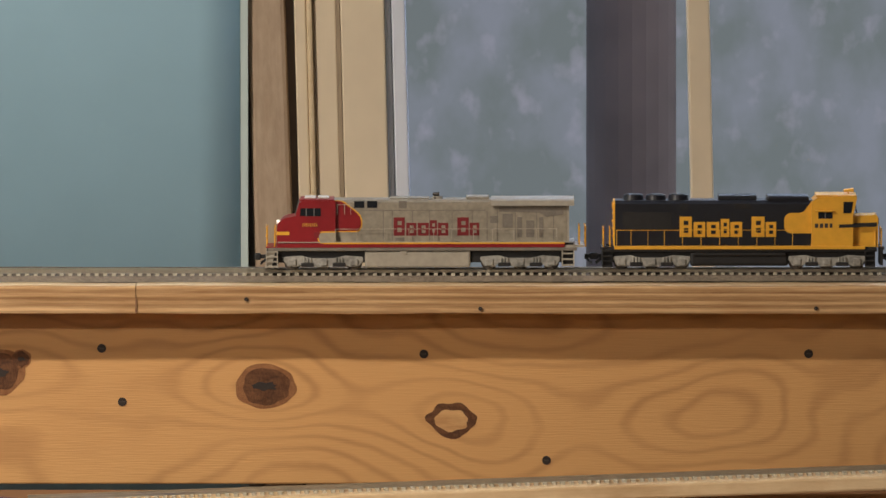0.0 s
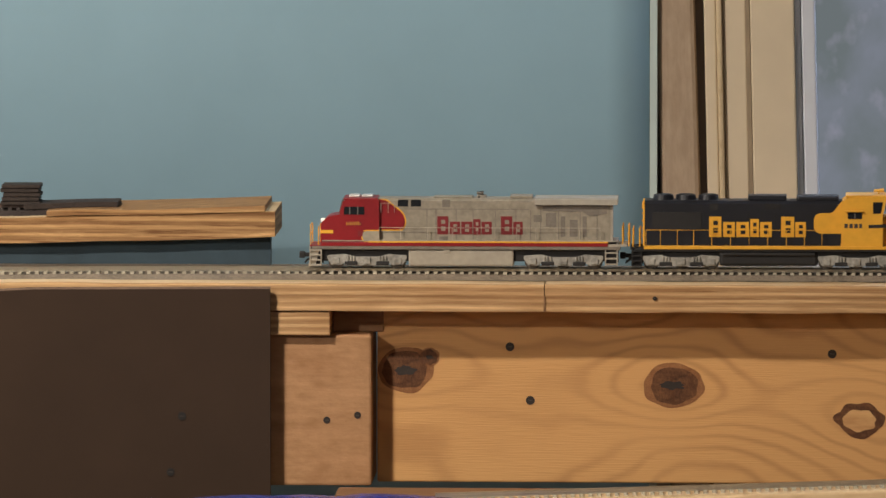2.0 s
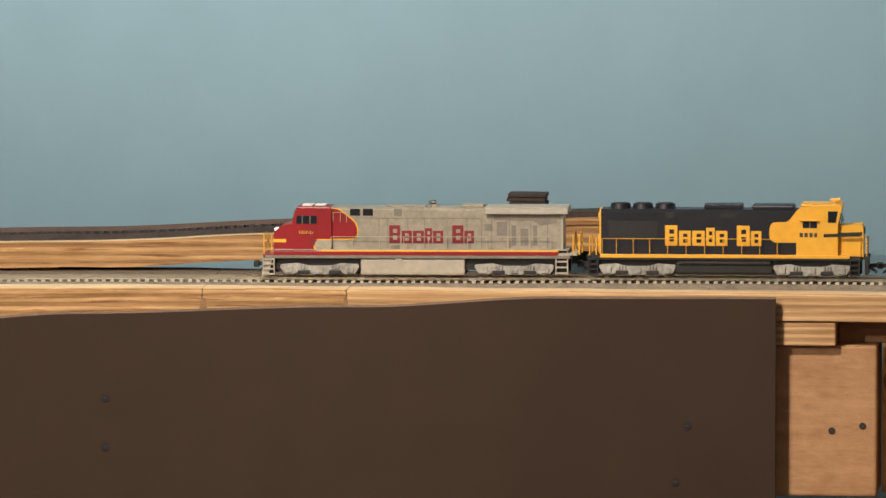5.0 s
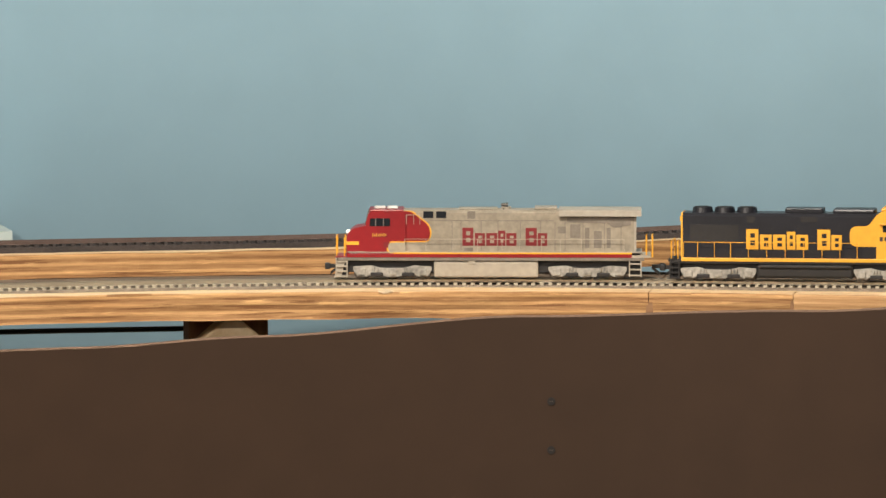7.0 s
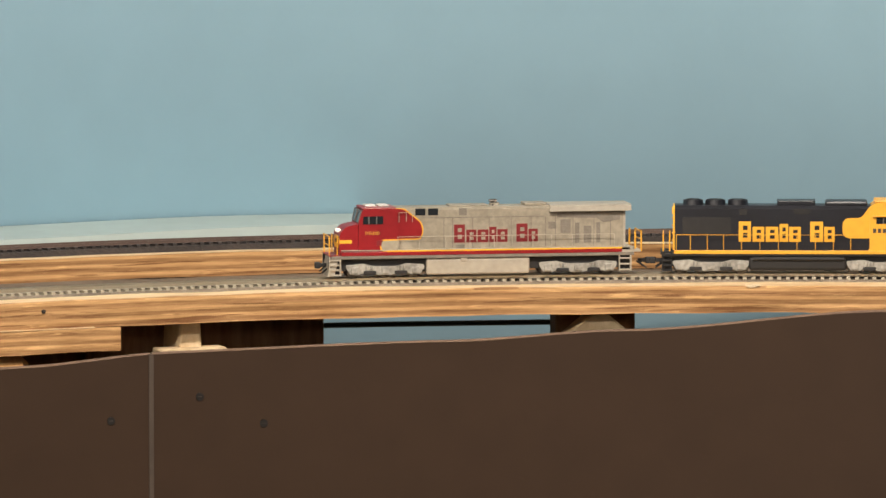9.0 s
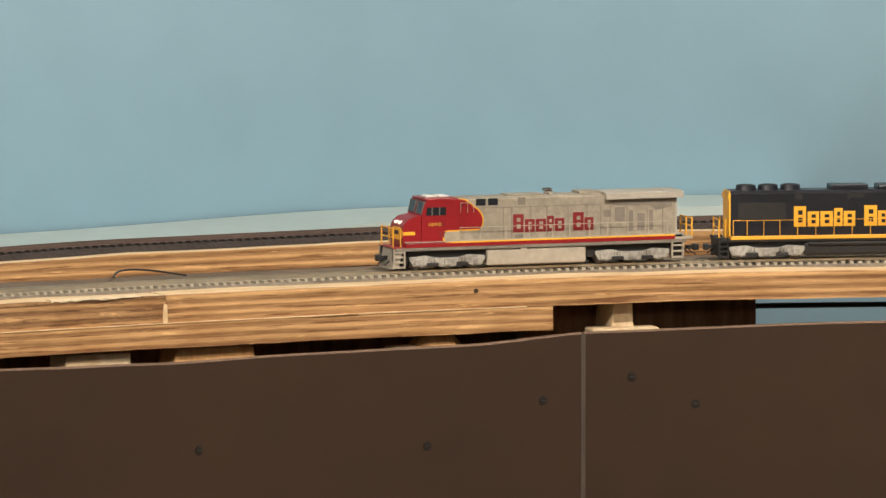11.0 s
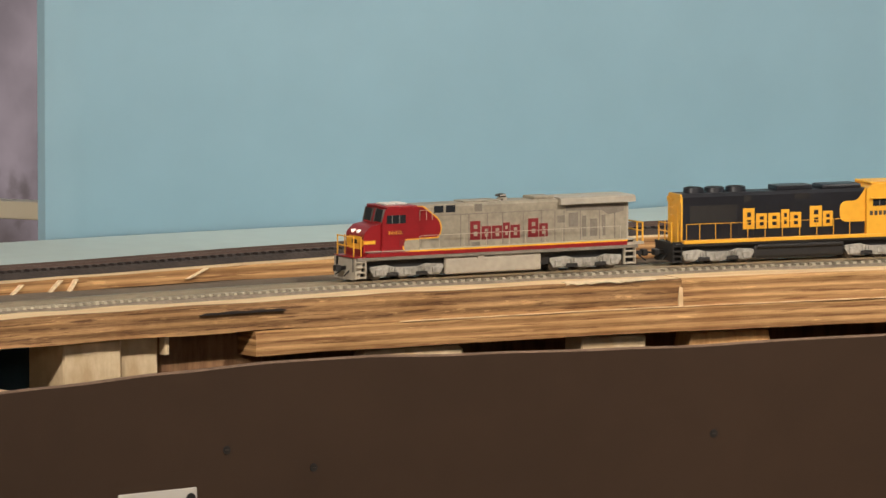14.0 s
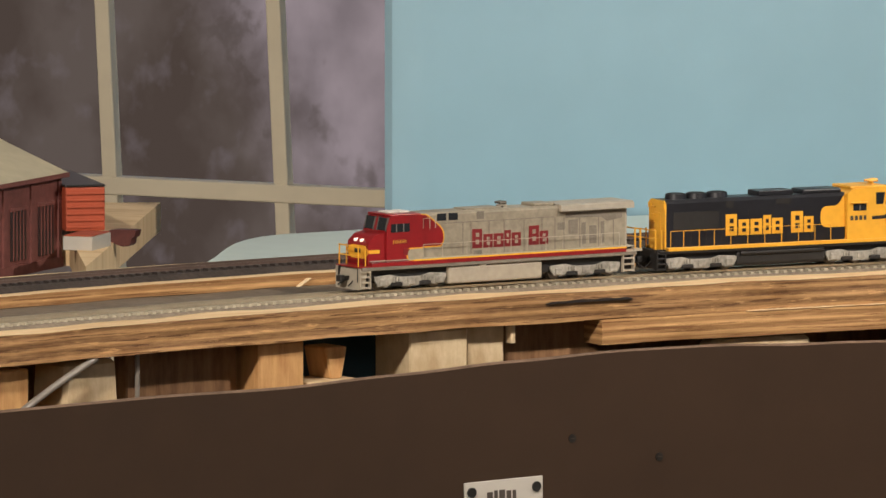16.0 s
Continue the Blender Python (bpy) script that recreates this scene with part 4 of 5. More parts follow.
def glyphs(parent, x, z, letters, y, material, t=0.0003):
    """Plain letter-sized shapes, each a heavy slab with two openings: (width, height) each, towards -x."""
    for w, h, gap in letters:
        bm = bmesh.new()
        bar = h * 0.20
        box(bm, x - w, x, y, y + t, z, z + bar)
        box(bm, x - w, x, y, y + t, z + h - bar, z + h)
        box(bm, x - w * 0.34, x, y, y + t, z + bar, z + h - bar)
        box(bm, x - w, x - w * 0.72, y, y + t, z + bar, z + h - bar)
        box(bm, x - w * 0.72, x - w * 0.34, y, y + t, z + h * 0.44, z + h * 0.58)
        part("lettering_shape", bm, material, parent)
        x -= w + gap


def truck(parent, x, half, y, material, dark):
    """A three-axle truck: frame, side frames and wheels."""
    t = part("truck", bm_box(x - half * 0.9, x + half * 0.9, -y + 0.003, y - 0.003, 0.006, 0.0125), dark, parent)
    for sgn in (1, -1):
        yy = y * sgn
        bm = bmesh.new()
        a, b = (yy - 0.0016, yy) if sgn > 0 else (yy, yy + 0.0016)
        prism(bm, outline([(x - half, 0.0080, 0), (x - half, 0.0108, 0.001), (x - half * 0.55, 0.0118, 0), (x - half * 0.3, 0.0098, 0.001), (x + half * 0.3, 0.0098, 0.001),
                           (x + half * 0.55, 0.0118, 0), (x + half, 0.0108, 0.001), (x + half, 0.0085, 0), (x + half * 0.9, 0.0035, 0.0006), (x + half * 0.68, 0.0030, 0.0006),
                           (x + half * 0.45, 0.0062, 0.001), (x + half * 0.18, 0.0030, 0.0006), (x - half * 0.18, 0.0030, 0.0006), (x - half * 0.45, 0.0062, 0.001), (x - half * 0.68, 0.0030, 0.0006), (x - half * 0.9, 0.0035, 0.0006)], 3), a, b)
        part("side_frame", bm, material, t)
        for k in (-0.78, 0.0, 0.78):
            o0, o1 = (yy, yy + 0.0013) if sgn > 0 else (yy - 0.0013, yy)
            part("axle_box", box(bmesh.new(), x + k * half - 0.0030, x + k * half + 0.0030, o0, o1, 0.0042, 0.0092, bev=0.0005), material, t)
        for k in (-0.40, 0.40):
            bm = bmesh.new()
            for j in range(3):
                c = x + k * half + (j - 1) * 0.0024
                cyl(bm, (c, yy + 0.0006 * sgn, 0.0068), (c, yy + 0.0006 * sgn, 0.0102), 0.0009, 8)
            part("spring", bm, material, t)
            o0, o1 = (yy, yy + 0.0010) if sgn > 0 else (yy - 0.0010, yy)
            part("brake_cylinder", box(bmesh.new(), x + k * half - 0.005, x + k * half + 0.005, o0, o1, 0.0032, 0.0062, bev=0.0006), dark, t)
    for k in (-0.78, 0.0, 0.78):
        for sgn in (1, -1):
            bm = bmesh.new()
            cyl(bm, (x + k * half, sgn * 0.0070, 0.0058), (x + k * half, sgn * 0.0092, 0.0058), 0.0058, 20)
            cyl(bm, (x + k * half, sgn * 0.0062, 0.0058), (x + k * half, sgn * 0.0070, 0.0058), 0.0064, 20)
            part("wheel", bm, WHEELM, t)


def steps_at(parent, x, w, y, z0, z1, material, dark):
    """A corner ladder of three treads between two side plates."""
    for sgn in (1, -1):
        s0, s1 = sorted((sgn * y, sgn * (y - 0.003)))
        b0, b1 = sorted((sgn * (y - 0.0032), sgn * (y - 0.0045)))
        st = part("ladder_back", bm_box(x - w / 2, x + w / 2, b0, b1, z0, z1), dark, parent)
        for a in (x - w / 2, x + w / 2 - 0.0009):
            part("side_plate", bm_box(a, a + 0.0009, s0, s1, z0, z1), material, st)
        for i in range(4):
            z = z0 + (z1 - z0) * (i + 0.1) / 4
            part("tread", bm_box(x - w / 2 + 0.0009, x + w / 2 - 0.0009, s0, s1, z, z + 0.0011), material, st)


def handrail(parent, xs, y, z0, z1, r, material):
    for sgn in (1, -1):
        bm = bmesh.new()
        cyl(bm, (xs[0], sgn * y, z1), (xs[-1], sgn * y, z1), r, 6)
        rail = part("handrail", bm, material, parent)
        for x in xs:
            b = bmesh.new()
            cyl(b, (x, sgn * y, z0), (x, sgn * y, z1), r * 1.15, 6)
            part("stanchion", b, material, rail)


def coupler(parent, x, sgn):
    bm = bmesh.new()
    box(bm, *sorted((x, x + sgn * 0.007)), -0.0012, 0.0012, 0.0085, 0.0115)
    box(bm, *sorted((x + sgn * 0.006, x + sgn * 0.0105)), -0.0028, 0.0030, 0.0075, 0.0125, bev=0.0008)
    part("coupler", bm, UNDER, parent)
    bm = bmesh.new()
    cyl(bm, (x, 0.006, 0.009), (x + sgn * 0.006, 0.007, 0.0045), 0.0006, 6)
    cyl(bm, (x, -0.006, 0.009), (x + sgn * 0.006, -0.007, 0.0045), 0.0006, 6)
    part("air_hose", bm, UNDER, parent)


def make_lead():
    u = lambda px: (748 - px) / 2269
    v = lambda py: (478.5 - py) / 2269
    th = tagged(empty("lead_locomotive"), "red and silver-grey model diesel locomotive with yellow trim", "locomotive")
    part("frame", bm_box(u(1022), u(474), -0.0172, 0.0172, v(443), v(437), bev=0.0004), GRILLE, th)
    # black box standing in for the shadow between sill and trucks
    part("underbody_shade", bm_box(u(1012), u(482), -0.0125, 0.0125, 0.0062, v(443)), UNDER, th)
    part("sill_stripe", bm_box(u(1000), u(492), -0.0175, 0.0175, v(437), v(430), bev=0.0003), RED, th, "red sill stripe")
    part("sill_line", bm_box(u(1000), u(575), -0.0177, 0.0177, v(430.5), v(428.0)), YELLOW, th, "thin yellow sill line")
    part("walkway", bm_box(u(1018), u(492), -0.0170, 0.0170, v(428.3), v(427)), SILVER2, th)
    # engine hood with chamfered roof edges
    hw, ht = 0.0128, v(353)
    bm = bmesh.new()
    sec = [(-hw, v(428)), (hw, v(428)), (hw, ht - 0.002), (hw - 0.0025, ht), (-hw + 0.0025, ht), (-hw, ht - 0.002)]
    prism(bm, [(y, z) for y, z in sec], u(1004), u(590))
    for q in bm.verts:
        q.co = Vector((q.co.y, q.co.x, q.co.z))
    bmesh.ops.recalc_face_normals(bm, faces=bm.faces)
    hood = part("engine_hood", bm, SILVER, th)
    for a, b, c, d in ((627, 645, 355, 367), (650, 668, 355, 367)):
        panel("intake_window", [(u(a), v(c), 0), (u(b), v(c), 0), (u(b), v(d), 0), (u(a), v(d), 0)], hw, 0.0003, WINGL, hood)
    for a, b, c, d in ((706, 720, 355, 368), (868, 882, 382, 394), (890, 908, 378, 402), (916, 924, 384, 420), (932, 946, 390, 420), (955, 962, 384, 420), (700, 716, 420, 427)):
        panel("grille", [(u(a), v(c), 0), (u(b), v(c), 0), (u(b), v(d), 0), (u(a), v(d), 0)], hw, 0.0003, GRILLE, hood)
    for a in (678, 694, 730, 760, 800, 836, 862, 880, 912, 950, 980):
        panel("door_seam", [(u(a), v(372), 0), (u(a + 1.2), v(372), 0), (u(a + 1.2), v(426), 0), (u(a), v(426), 0)], hw, 0.0002, GRILLE, hood)
    panel("roof_seam", [(u(640), v(371.0), 0), (u(860), v(371.0), 0), (u(860), v(372.2), 0), (u(640), v(372.2), 0)], hw, 0.0002, GRILLE, hood)
    # radiator wing at the rear
    bm = bmesh.new()
    sec = [(-0.0170, v(363)), (0.0170, v(363)), (0.0165, v(353.5)), (0.0140, v(351.0)), (-0.0140, v(351.0)), (-0.0165, v(353.5))]
    prism(bm, sec, u(1017), u(870))
    for q in bm.verts:
        q.co = Vector((q.co.y, q.co.x, q.co.z))
    bmesh.ops.recalc_face_normals(bm, faces=bm.faces)
    part("radiator_wing", bm, SILVER2, th, "pale overhanging radiator wing")
    # shadow of the overhanging wing, painted as a dark panel on the hood
    panel("wing_shadow_panel", [(u(884), v(366), 0), (u(998), v(366), 0), (u(998), v(379), 0), (u(968), v(384), 0), (u(955), v(376), 0), (u(884), v(374), 0)], hw, 0.0004, GRILLE, th)
    part("rear_panel", bm_box(u(1008), u(1003.5), -0.0125, 0.0125, v(428), v(364)), SILVER2, th)
    # nose and cab
    bm = bmesh.new()
    prism(bm, outline([(u(590), v(437), 0), (u(490), v(437), 0), (u(490), v(397), 0.002), (u(503), v(385), 0.002), (u(524), v(381), 0), (u(590), v(381), 0)]), -0.0142, 0.0142)
    part("nose", bm, RED, th)
    bm = bmesh.new()
    prism(bm, outline([(u(594), v(437), 0), (u(523), v(437), 0), (u(524), v(376), 0), (u(530), v(357), 0.001), (u(536), v(354), 0.001), (u(594), v(354), 0.001)]), -0.0162, 0.0162)
    cab = part("cab", bm, RED, th)
    part("cab_roof", bm_box(u(592), u(530), -0.0155, 0.0155, v(355), v(351.5), bev=0.0008), RED, cab)
    for a in (539, 562):
        part("roof_unit", bm_box(u(a + 20), u(a), -0.0075, 0.0075, v(351.6), v(348.3), bev=0.0008), WHITEROOF, cab, "pale roof air-conditioner")
    panel("side_window", [(u(532), v(367), 0.0006), (u(568), v(367), 0.0006), (u(568), v(381), 0.0006), (u(531), v(381), 0.0006)], 0.0162, 0.0003, WINGL, cab)
    for a in (541, 555):
        panel("window_post", [(u(a), v(367), 0), (u(a + 2), v(367), 0), (u(a + 2), v(381), 0), (u(a), v(381), 0)], 0.0164, 0.0003, CABIN, cab)
    for y in (-0.0085, 0.0085):
        bm = bmesh.new()
        box(bm, -0.0003, 0.0003, y - 0.0058, y + 0.0058, -0.0048, 0.0048, bev=0.0002)
        w = part("windscreen", bm, WINGL, cab)
        slope = Matrix.Translation((u(526.3), 0, v(367.5))) @ Matrix.Rotation(radians(-13), 4, "Y")
        w.matrix_local = slope
        fr = bmesh.new()
        for q in (-0.006, 0.006):
            box(fr, -0.0005, 0.0006, y + q - 0.0005, y + q + 0.0005, -0.0052, 0.0052)
        f = part("windscreen_frame", fr, CABIN, cab)
        f.matrix_local = slope
    for y in (-0.0042, 0.0042):
        bm = bmesh.new()
        cyl(bm, (u(500), y, v(394)), (u(489.0), y, v(394)), 0.0012, 14)
        part("headlight", bm, LAMPGLOW, th, "lit white headlight")
    panel("number_bar", [(u(536), v(394), 0), (u(561), v(394), 0), (u(561), v(400), 0), (u(536), v(400), 0)], 0.0162, 0.0002, YELLOW, cab)
    panel("cab_vent", [(u(556), v(410), 0), (u(568), v(410), 0), (u(568), v(420), 0), (u(556), v(420), 0)], 0.0162, 0.0003, LETRED, cab)
    # red colour field sweeping back on the hood, with its yellow border
    field = [(u(592), v(354.2), 0), (u(606), v(356), 0.002), (u(640), v(382), 0.006), (u(639), v(404), 0.004), (u(632), v(408), 0.002), (u(592), v(408), 0)]
    rim = [(u(590), v(353.6), 0), (u(607.5), v(354.2), 0.002), (u(642), v(381), 0.006), (u(641.5), v(405.5), 0.005), (u(633), v(410.3), 0.002), (u(590), v(410.3), 0)]
    panel("field_border", rim, hw, 0.0002, YELLOW, th, "yellow border line")
    panel("colour_field", field, hw + 0.0002, 0.0002, RED, th)
    panel("lower_border", [(u(594.5), v(408.2), 0), (u(594.5), v(430.3), 0), (u(562), v(430.3), 0.0042), (u(562), v(408.2), 0.0042)], 0.01622, 0.0002, YELLOW, th, "yellow border line")
    panel("lower_field", [(u(594.6), v(410.4), 0), (u(594.6), v(428.2), 0), (u(564.5), v(428.2), 0.0035), (u(564.5), v(410.4), 0.0035)], 0.01645, 0.0002, SILVER, th)
    panel("nose_stripe", [(u(490), v(409), 0), (u(512), v(409), 0), (u(512), v(415), 0), (u(490), v(415), 0)], 0.0143, 0.0002, YELLOW, th, "yellow nose stripe")
    bm = bmesh.new()
    pts = outline([(-0.0139, v(416), 0.001), (-0.0085, v(424), 0.001), (0.0085, v(424), 0.001), (0.0139, v(416), 0.001), (0.0139, v(409), 0.001), (0.0080, v(402), 0.001), (-0.0080, v(402), 0.001), (-0.0139, v(409), 0.001)])
    prism(bm, pts, u(490), u(489.2))
    for q in bm.verts:
        q.co = Vector((q.co.y, q.co.x, q.co.z))
    bmesh.ops.recalc_face_normals(bm, faces=bm.faces)
    em = part("nose_emblem", bm, YELLOW, th, "yellow cigar-shaped nose emblem")
    part("emblem_bar", bm_box(u(489.2), u(488.6), -0.004, 0.004, v(415), v(408)), INK, em)
    # lettering as plain shapes
    h1, h2 = 0.0142, 0.0100
    z0 = v(416.5)
    glyphs(th, u(697), z0, [(0.0086, h1, 0.0012), (0.0080, h2, 0.0010), (0.0086, h2, 0.0008), (0.0056, h2 * 1.2, 0.0008), (0.0080, h2, 0.0072), (0.0088, h1, 0.0008), (0.0074, h2, 0.001)], hw, LETRED)
    glyphs(cab, u(537), v(400), [(0.0024, 0.0026, 0.0006)] * 4, 0.0165, LETRED, 0.0001)
    # roof details
    bm = bmesh.new()
    cyl(bm, (u(775), 0.0, ht), (u(775), 0.0, ht + 0.002), 0.004, 14)
    part("exhaust_stack", bm, SILVER2, th)
    bm = bmesh.new()
    box(bm, u(772), u(769), -0.004, 0.004, ht, ht + 0.0012)
    for y in (-0.003, 0.0, 0.003):
        cyl(bm, (u(766), y, ht + 0.0035), (u(778), y, ht + 0.0035), 0.0008, 8, 0.0014)
    cyl(bm, (u(771), 0, ht), (u(771), 0, ht + 0.0035), 0.0008, 6)
    part("air_horn", bm, STEEL, th, "steel air horn")
    part("roof_hatch", bm_box(u(866), u(826), -0.009, 0.009, ht, ht + 0.0022, bev=0.0006), SILVER, th)
    part("roof_hatch", bm_box(u(760), u(690), -0.008, 0.008, ht, ht + 0.0012, bev=0.0004), SILVER, th)
    # running gear
    part("fuel_tank", bm_box(u(833), u(646), -0.0158, 0.0158, v(473), v(443.5), bev=0.0016), SILVER2, th, "grey fuel tank")
    part("air_reservoir", bm_box(u(720), u(708), 0.0158, 0.0166, v(449), v(443)), SILVER2, th)
    truck(th, u(572), 0.0310, 0.0150, TRUCKG, UNDER)
    truck(th, u(921), 0.0310, 0.0150, TRUCKG, UNDER)
    steps_at(th, u(481), 0.0095, 0.0170, v(473), v(438), SILVER2, UNDER)
    steps_at(th, u(1006), 0.0100, 0.0170, v(471), v(430), SILVER2, UNDER)
    bm = bmesh.new()
    prism(bm, [(u(488), v(440)), (u(474), v(440)), (u(468), v(474)), (u(480), v(474))], -0.0155, 0.0155)
    part("pilot_plow", bm, SILVER2, th)
    part("front_platform", bm_box(u(492), u(470), -0.0165, 0.0165, v(437.5), v(435.5)), RED, th)
    part("rear_platform", bm_box(u(1034), u(1000), -0.0165, 0.0165, v(437), v(433)), SILVER2, th)
    handrail(th, [u(x) for x in (594, 632, 680, 724, 768, 800, 838, 872, 910, 950, 986)], 0.0172, v(428), v(404), 0.00022, RAILTAN)
    handrail(th, [u(597), u(610), u(621)], 0.0150, v(378), v(361), 0.00020, RAILTAN)
    for px in (472, 486):
        for y in (-0.013, 0.013):
            bm = bmesh.new()
            cyl(bm, (u(px), y, v(437)), (u(px), y, v(402)), 0.0005, 6)
            part("grab_iron", bm, YELLOW, th, "yellow grab iron")
    bm = bmesh.new()
    for z in (402, 418):
        cyl(bm, (u(471), -0.013, v(z)), (u(471), 0.013, v(z)), 0.0005, 6)
    part("front_rail", bm, YELLOW, th, "yellow end rail")
    for px in (1026, 1037):
        for y in (-0.012, 0.012):
            bm = bmesh.new()
            cyl(bm, (u(px), y, v(437)), (u(px), y, v(400)), 0.0007, 6)
            part("grab_iron", bm, YELLOW, th, "yellow grab iron")
    bm = bmesh.new()
    for z in (401, 415):
        cyl(bm, (u(1036), -0.012, v(z)), (u(1036), 0.012, v(z)), 0.0006, 6)
    part("rear_rail", bm, YELLOW, th, "yellow end rail")
    coupler(th, u(474), 1)
    coupler(th, u(1036), -1)
    return th


def make_second():
    u = lambda px: (1320 - px) / 2339
    v = lambda py: (478.5 - py) / 2360
    th = tagged(empty("second_locomotive"), "blue-black model diesel locomotive with yellow cab and trim", "locomotive")
    # black box for the shadow under the sill, as on the lead locomotive
    part("underbody_shade", bm_box(u(1552), u(1072), -0.0125, 0.0125, 0.0062, v(444)), UNDER, th)
    part("frame", bm_box(u(1560), u(1064), -0.0165, 0.0165, v(444), v(439), bev=0.0004), UNDER, th)
    part("sill_stripe", bm_box(u(1538), u(1080), -0.0172, 0.0172, v(439.5), v(433.5), bev=0.0003), YELLOW, th, "yellow sill stripe")
    hw, ht = 0.0125, v(350.5)

    def along(sec, a, b, name, material, parent, label=""):
        bm = bmesh.new()
        prism(bm, sec, a, b)
        for q in bm.verts:
            q.co = Vector((q.co.y, q.co.x, q.co.z))
        bmesh.ops.recalc_face_normals(bm, faces=bm.faces)
        return part(name, bm, material, parent, label)

    sec = [(-hw, v(434)), (hw, v(434)), (hw, ht - 0.0025), (hw - 0.0025, ht), (-hw + 0.0025, ht), (-hw, ht - 0.0025)]
    hood = along(sec, u(1445), u(1081), "engine_hood", NAVY, th)
    along([(y * 1.0, z) for y, z in sec], u(1081), u(1078.2), "end_panel", YELLOW, th, "yellow hood end with grey number boxes")
    for z in (362, 376, 390, 404, 418):
        part("end_step", bm_box(u(1078.2), u(1075.8), -0.009, -0.002, v(z + 2), v(z)), YELLOW, th)
    part("end_door", bm_box(u(1078.2), u(1077.6), -0.004, 0.006, v(432), v(372)), YELLOW, th)
    for y in (-0.0105, 0.0105):
        part("marker_box", bm_box(u(1078.2), u(1076), y - 0.0018, y + 0.0018, v(366), v(357)), YELLOW, th)
    for a, b in ((1098, 1132), (1139, 1173), (1180, 1215)):
        bm = bmesh.new()
        cyl(bm, (u((a + b) / 2), 0, ht), (u((a + b) / 2), 0, ht + 0.0038), 0.0082, 24, 0.0076)
        f = part("roof_fan", bm, NAVY, th)
        part("fan_grille", cyl(bmesh.new(), (u((a + b) / 2), 0, ht + 0.0038), (u((a + b) / 2), 0, ht + 0.0043), 0.0060, 20), UNDER, f)
    part("roof_box", bm_box(u(1340), u(1270), -0.0085, 0.0085, ht, ht + 0.0038, bev=0.0006), NAVY, th)
    part("blower_housing", bm_box(u(1436), u(1358), -0.0100, 0.0100, ht - 0.001, ht + 0.0036, bev=0.0016), NAVY, th)
    for a, b, c, d in ((1095, 1185, 372, 404), (1200, 1215, 356, 368), (1300, 1330, 356, 366)):
        panel("grille", [(u(a), v(c), 0), (u(b), v(c), 0), (u(b), v(d), 0), (u(a), v(d), 0)], hw, 0.00025, UNDER, hood)
    for a in (1130, 1160, 1190, 1220, 1245, 1270, 1295, 1320, 1345, 1370):
        panel("door_seam", [(u(a), v(372), 0), (u(a + 1), v(372), 0), (u(a + 1), v(430), 0), (u(a), v(430), 0)], hw, 0.0002, UNDER, hood)
    # yellow colour field with rounded front, and the dark notch below
    panel("colour_field", [(u(1446), v(351.5), 0), (u(1446), v(411), 0), (u(1390), v(411), 0.0065), (u(1390), v(373), 0.0065), (u(1424), v(373), 0.003), (u(1434), v(360), 0.002), (u(1440), v(351.5), 0)], hw, 0.0003, YELLOW, th, "yellow field sweeping forward on the hood")
    panel("lower_field", [(u(1446), v(411), 0), (u(1446), v(434), 0), (u(1436), v(434), 0.003), (u(1444), v(424), 0.002)], hw, 0.0003, YELLOW, th)
    # cab and short nose
    bm = bmesh.new()
    prism(bm, outline([(u(1440), v(437), 0), (u(1440), v(352), 0.0008), (u(1452), v(344), 0.001), (u(1521), v(341), 0.001), (u(1523), v(345), 0.0008), (u(1516), v(378), 0), (u(1516), v(437), 0)]), -0.0160, 0.0160)
    cab = part("cab", bm, YELLOW, th)
    part("cab_roof", bm_box(u(1523), u(1448), -0.0150, 0.0150, v(344), v(339.5), bev=0.0010), YELLOW, cab)
    panel("side_window", [(u(1452), v(371), 0.0005), (u(1478), v(371), 0.0005), (u(1478), v(383), 0.0005), (u(1452), v(383), 0.0005)], 0.0160, 0.0003, WINGL, cab)
    part("sunshade", bm_box(u(1480), u(1446), 0.0160, 0.0185, v(370), v(367.5), bev=0.0003), YELLOW, cab)
    panel("window_post", [(u(1464), v(371), 0), (u(1466), v(371), 0), (u(1466), v(383), 0), (u(1464), v(383), 0)], 0.0163, 0.0003, CABIN, cab)
    for y in (-0.0090, 0.0090):
        w = part("windscreen", box(bmesh.new(), -0.0003, 0.0003, y - 0.0052, y + 0.0052, -0.0058, 0.0058), WINGL, cab)
        w.matrix_local = Matrix.Translation((u(1520.5), 0, v(361))) @ Matrix.Rotation(radians(12), 4, "Y")
    panel("front_window", [(u(1498), v(352), 0), (u(1516), v(352), 0), (u(1512), v(373), 0), (u(1498), v(373), 0)], 0.0160, 0.0003, WINGL, cab)
    bm = bmesh.new()
    prism(bm, outline([(u(1500), v(437), 0), (u(1500), v(380), 0), (u(1560), v(377), 0.001), (u(1562), v(384), 0), (u(1562), v(437), 0)]), -0.0115, 0.0115)
    nose = part("nose", bm, YELLOW, th)
    panel("nose_stripe", [(u(1490), v(394), 0), (u(1558), v(392), 0), (u(1558), v(398), 0), (u(1490), v(400), 0)], 0.01605, 0.0002, UNDER, nose)
    panel("nose_stripe", [(u(1500), v(393), 0), (u(1560), v(391), 0), (u(1560), v(397), 0), (u(1500), v(399), 0)], 0.0115, 0.0002, UNDER, nose)
    part("number_light", bm_box(u(1564), u(1556), -0.006, 0.006, v(396), v(384), bev=0.0006), UNDER, nose)
    bm = bmesh.new()
    for y in (-0.003, 0.0, 0.003):
        cyl(bm, (u(1500), y, v(334)), (u(1518), y, v(333)), 0.0008, 8, 0.0014)
    box(bm, u(1510), u(1507), -0.0034, 0.0034, v(340), v(334))
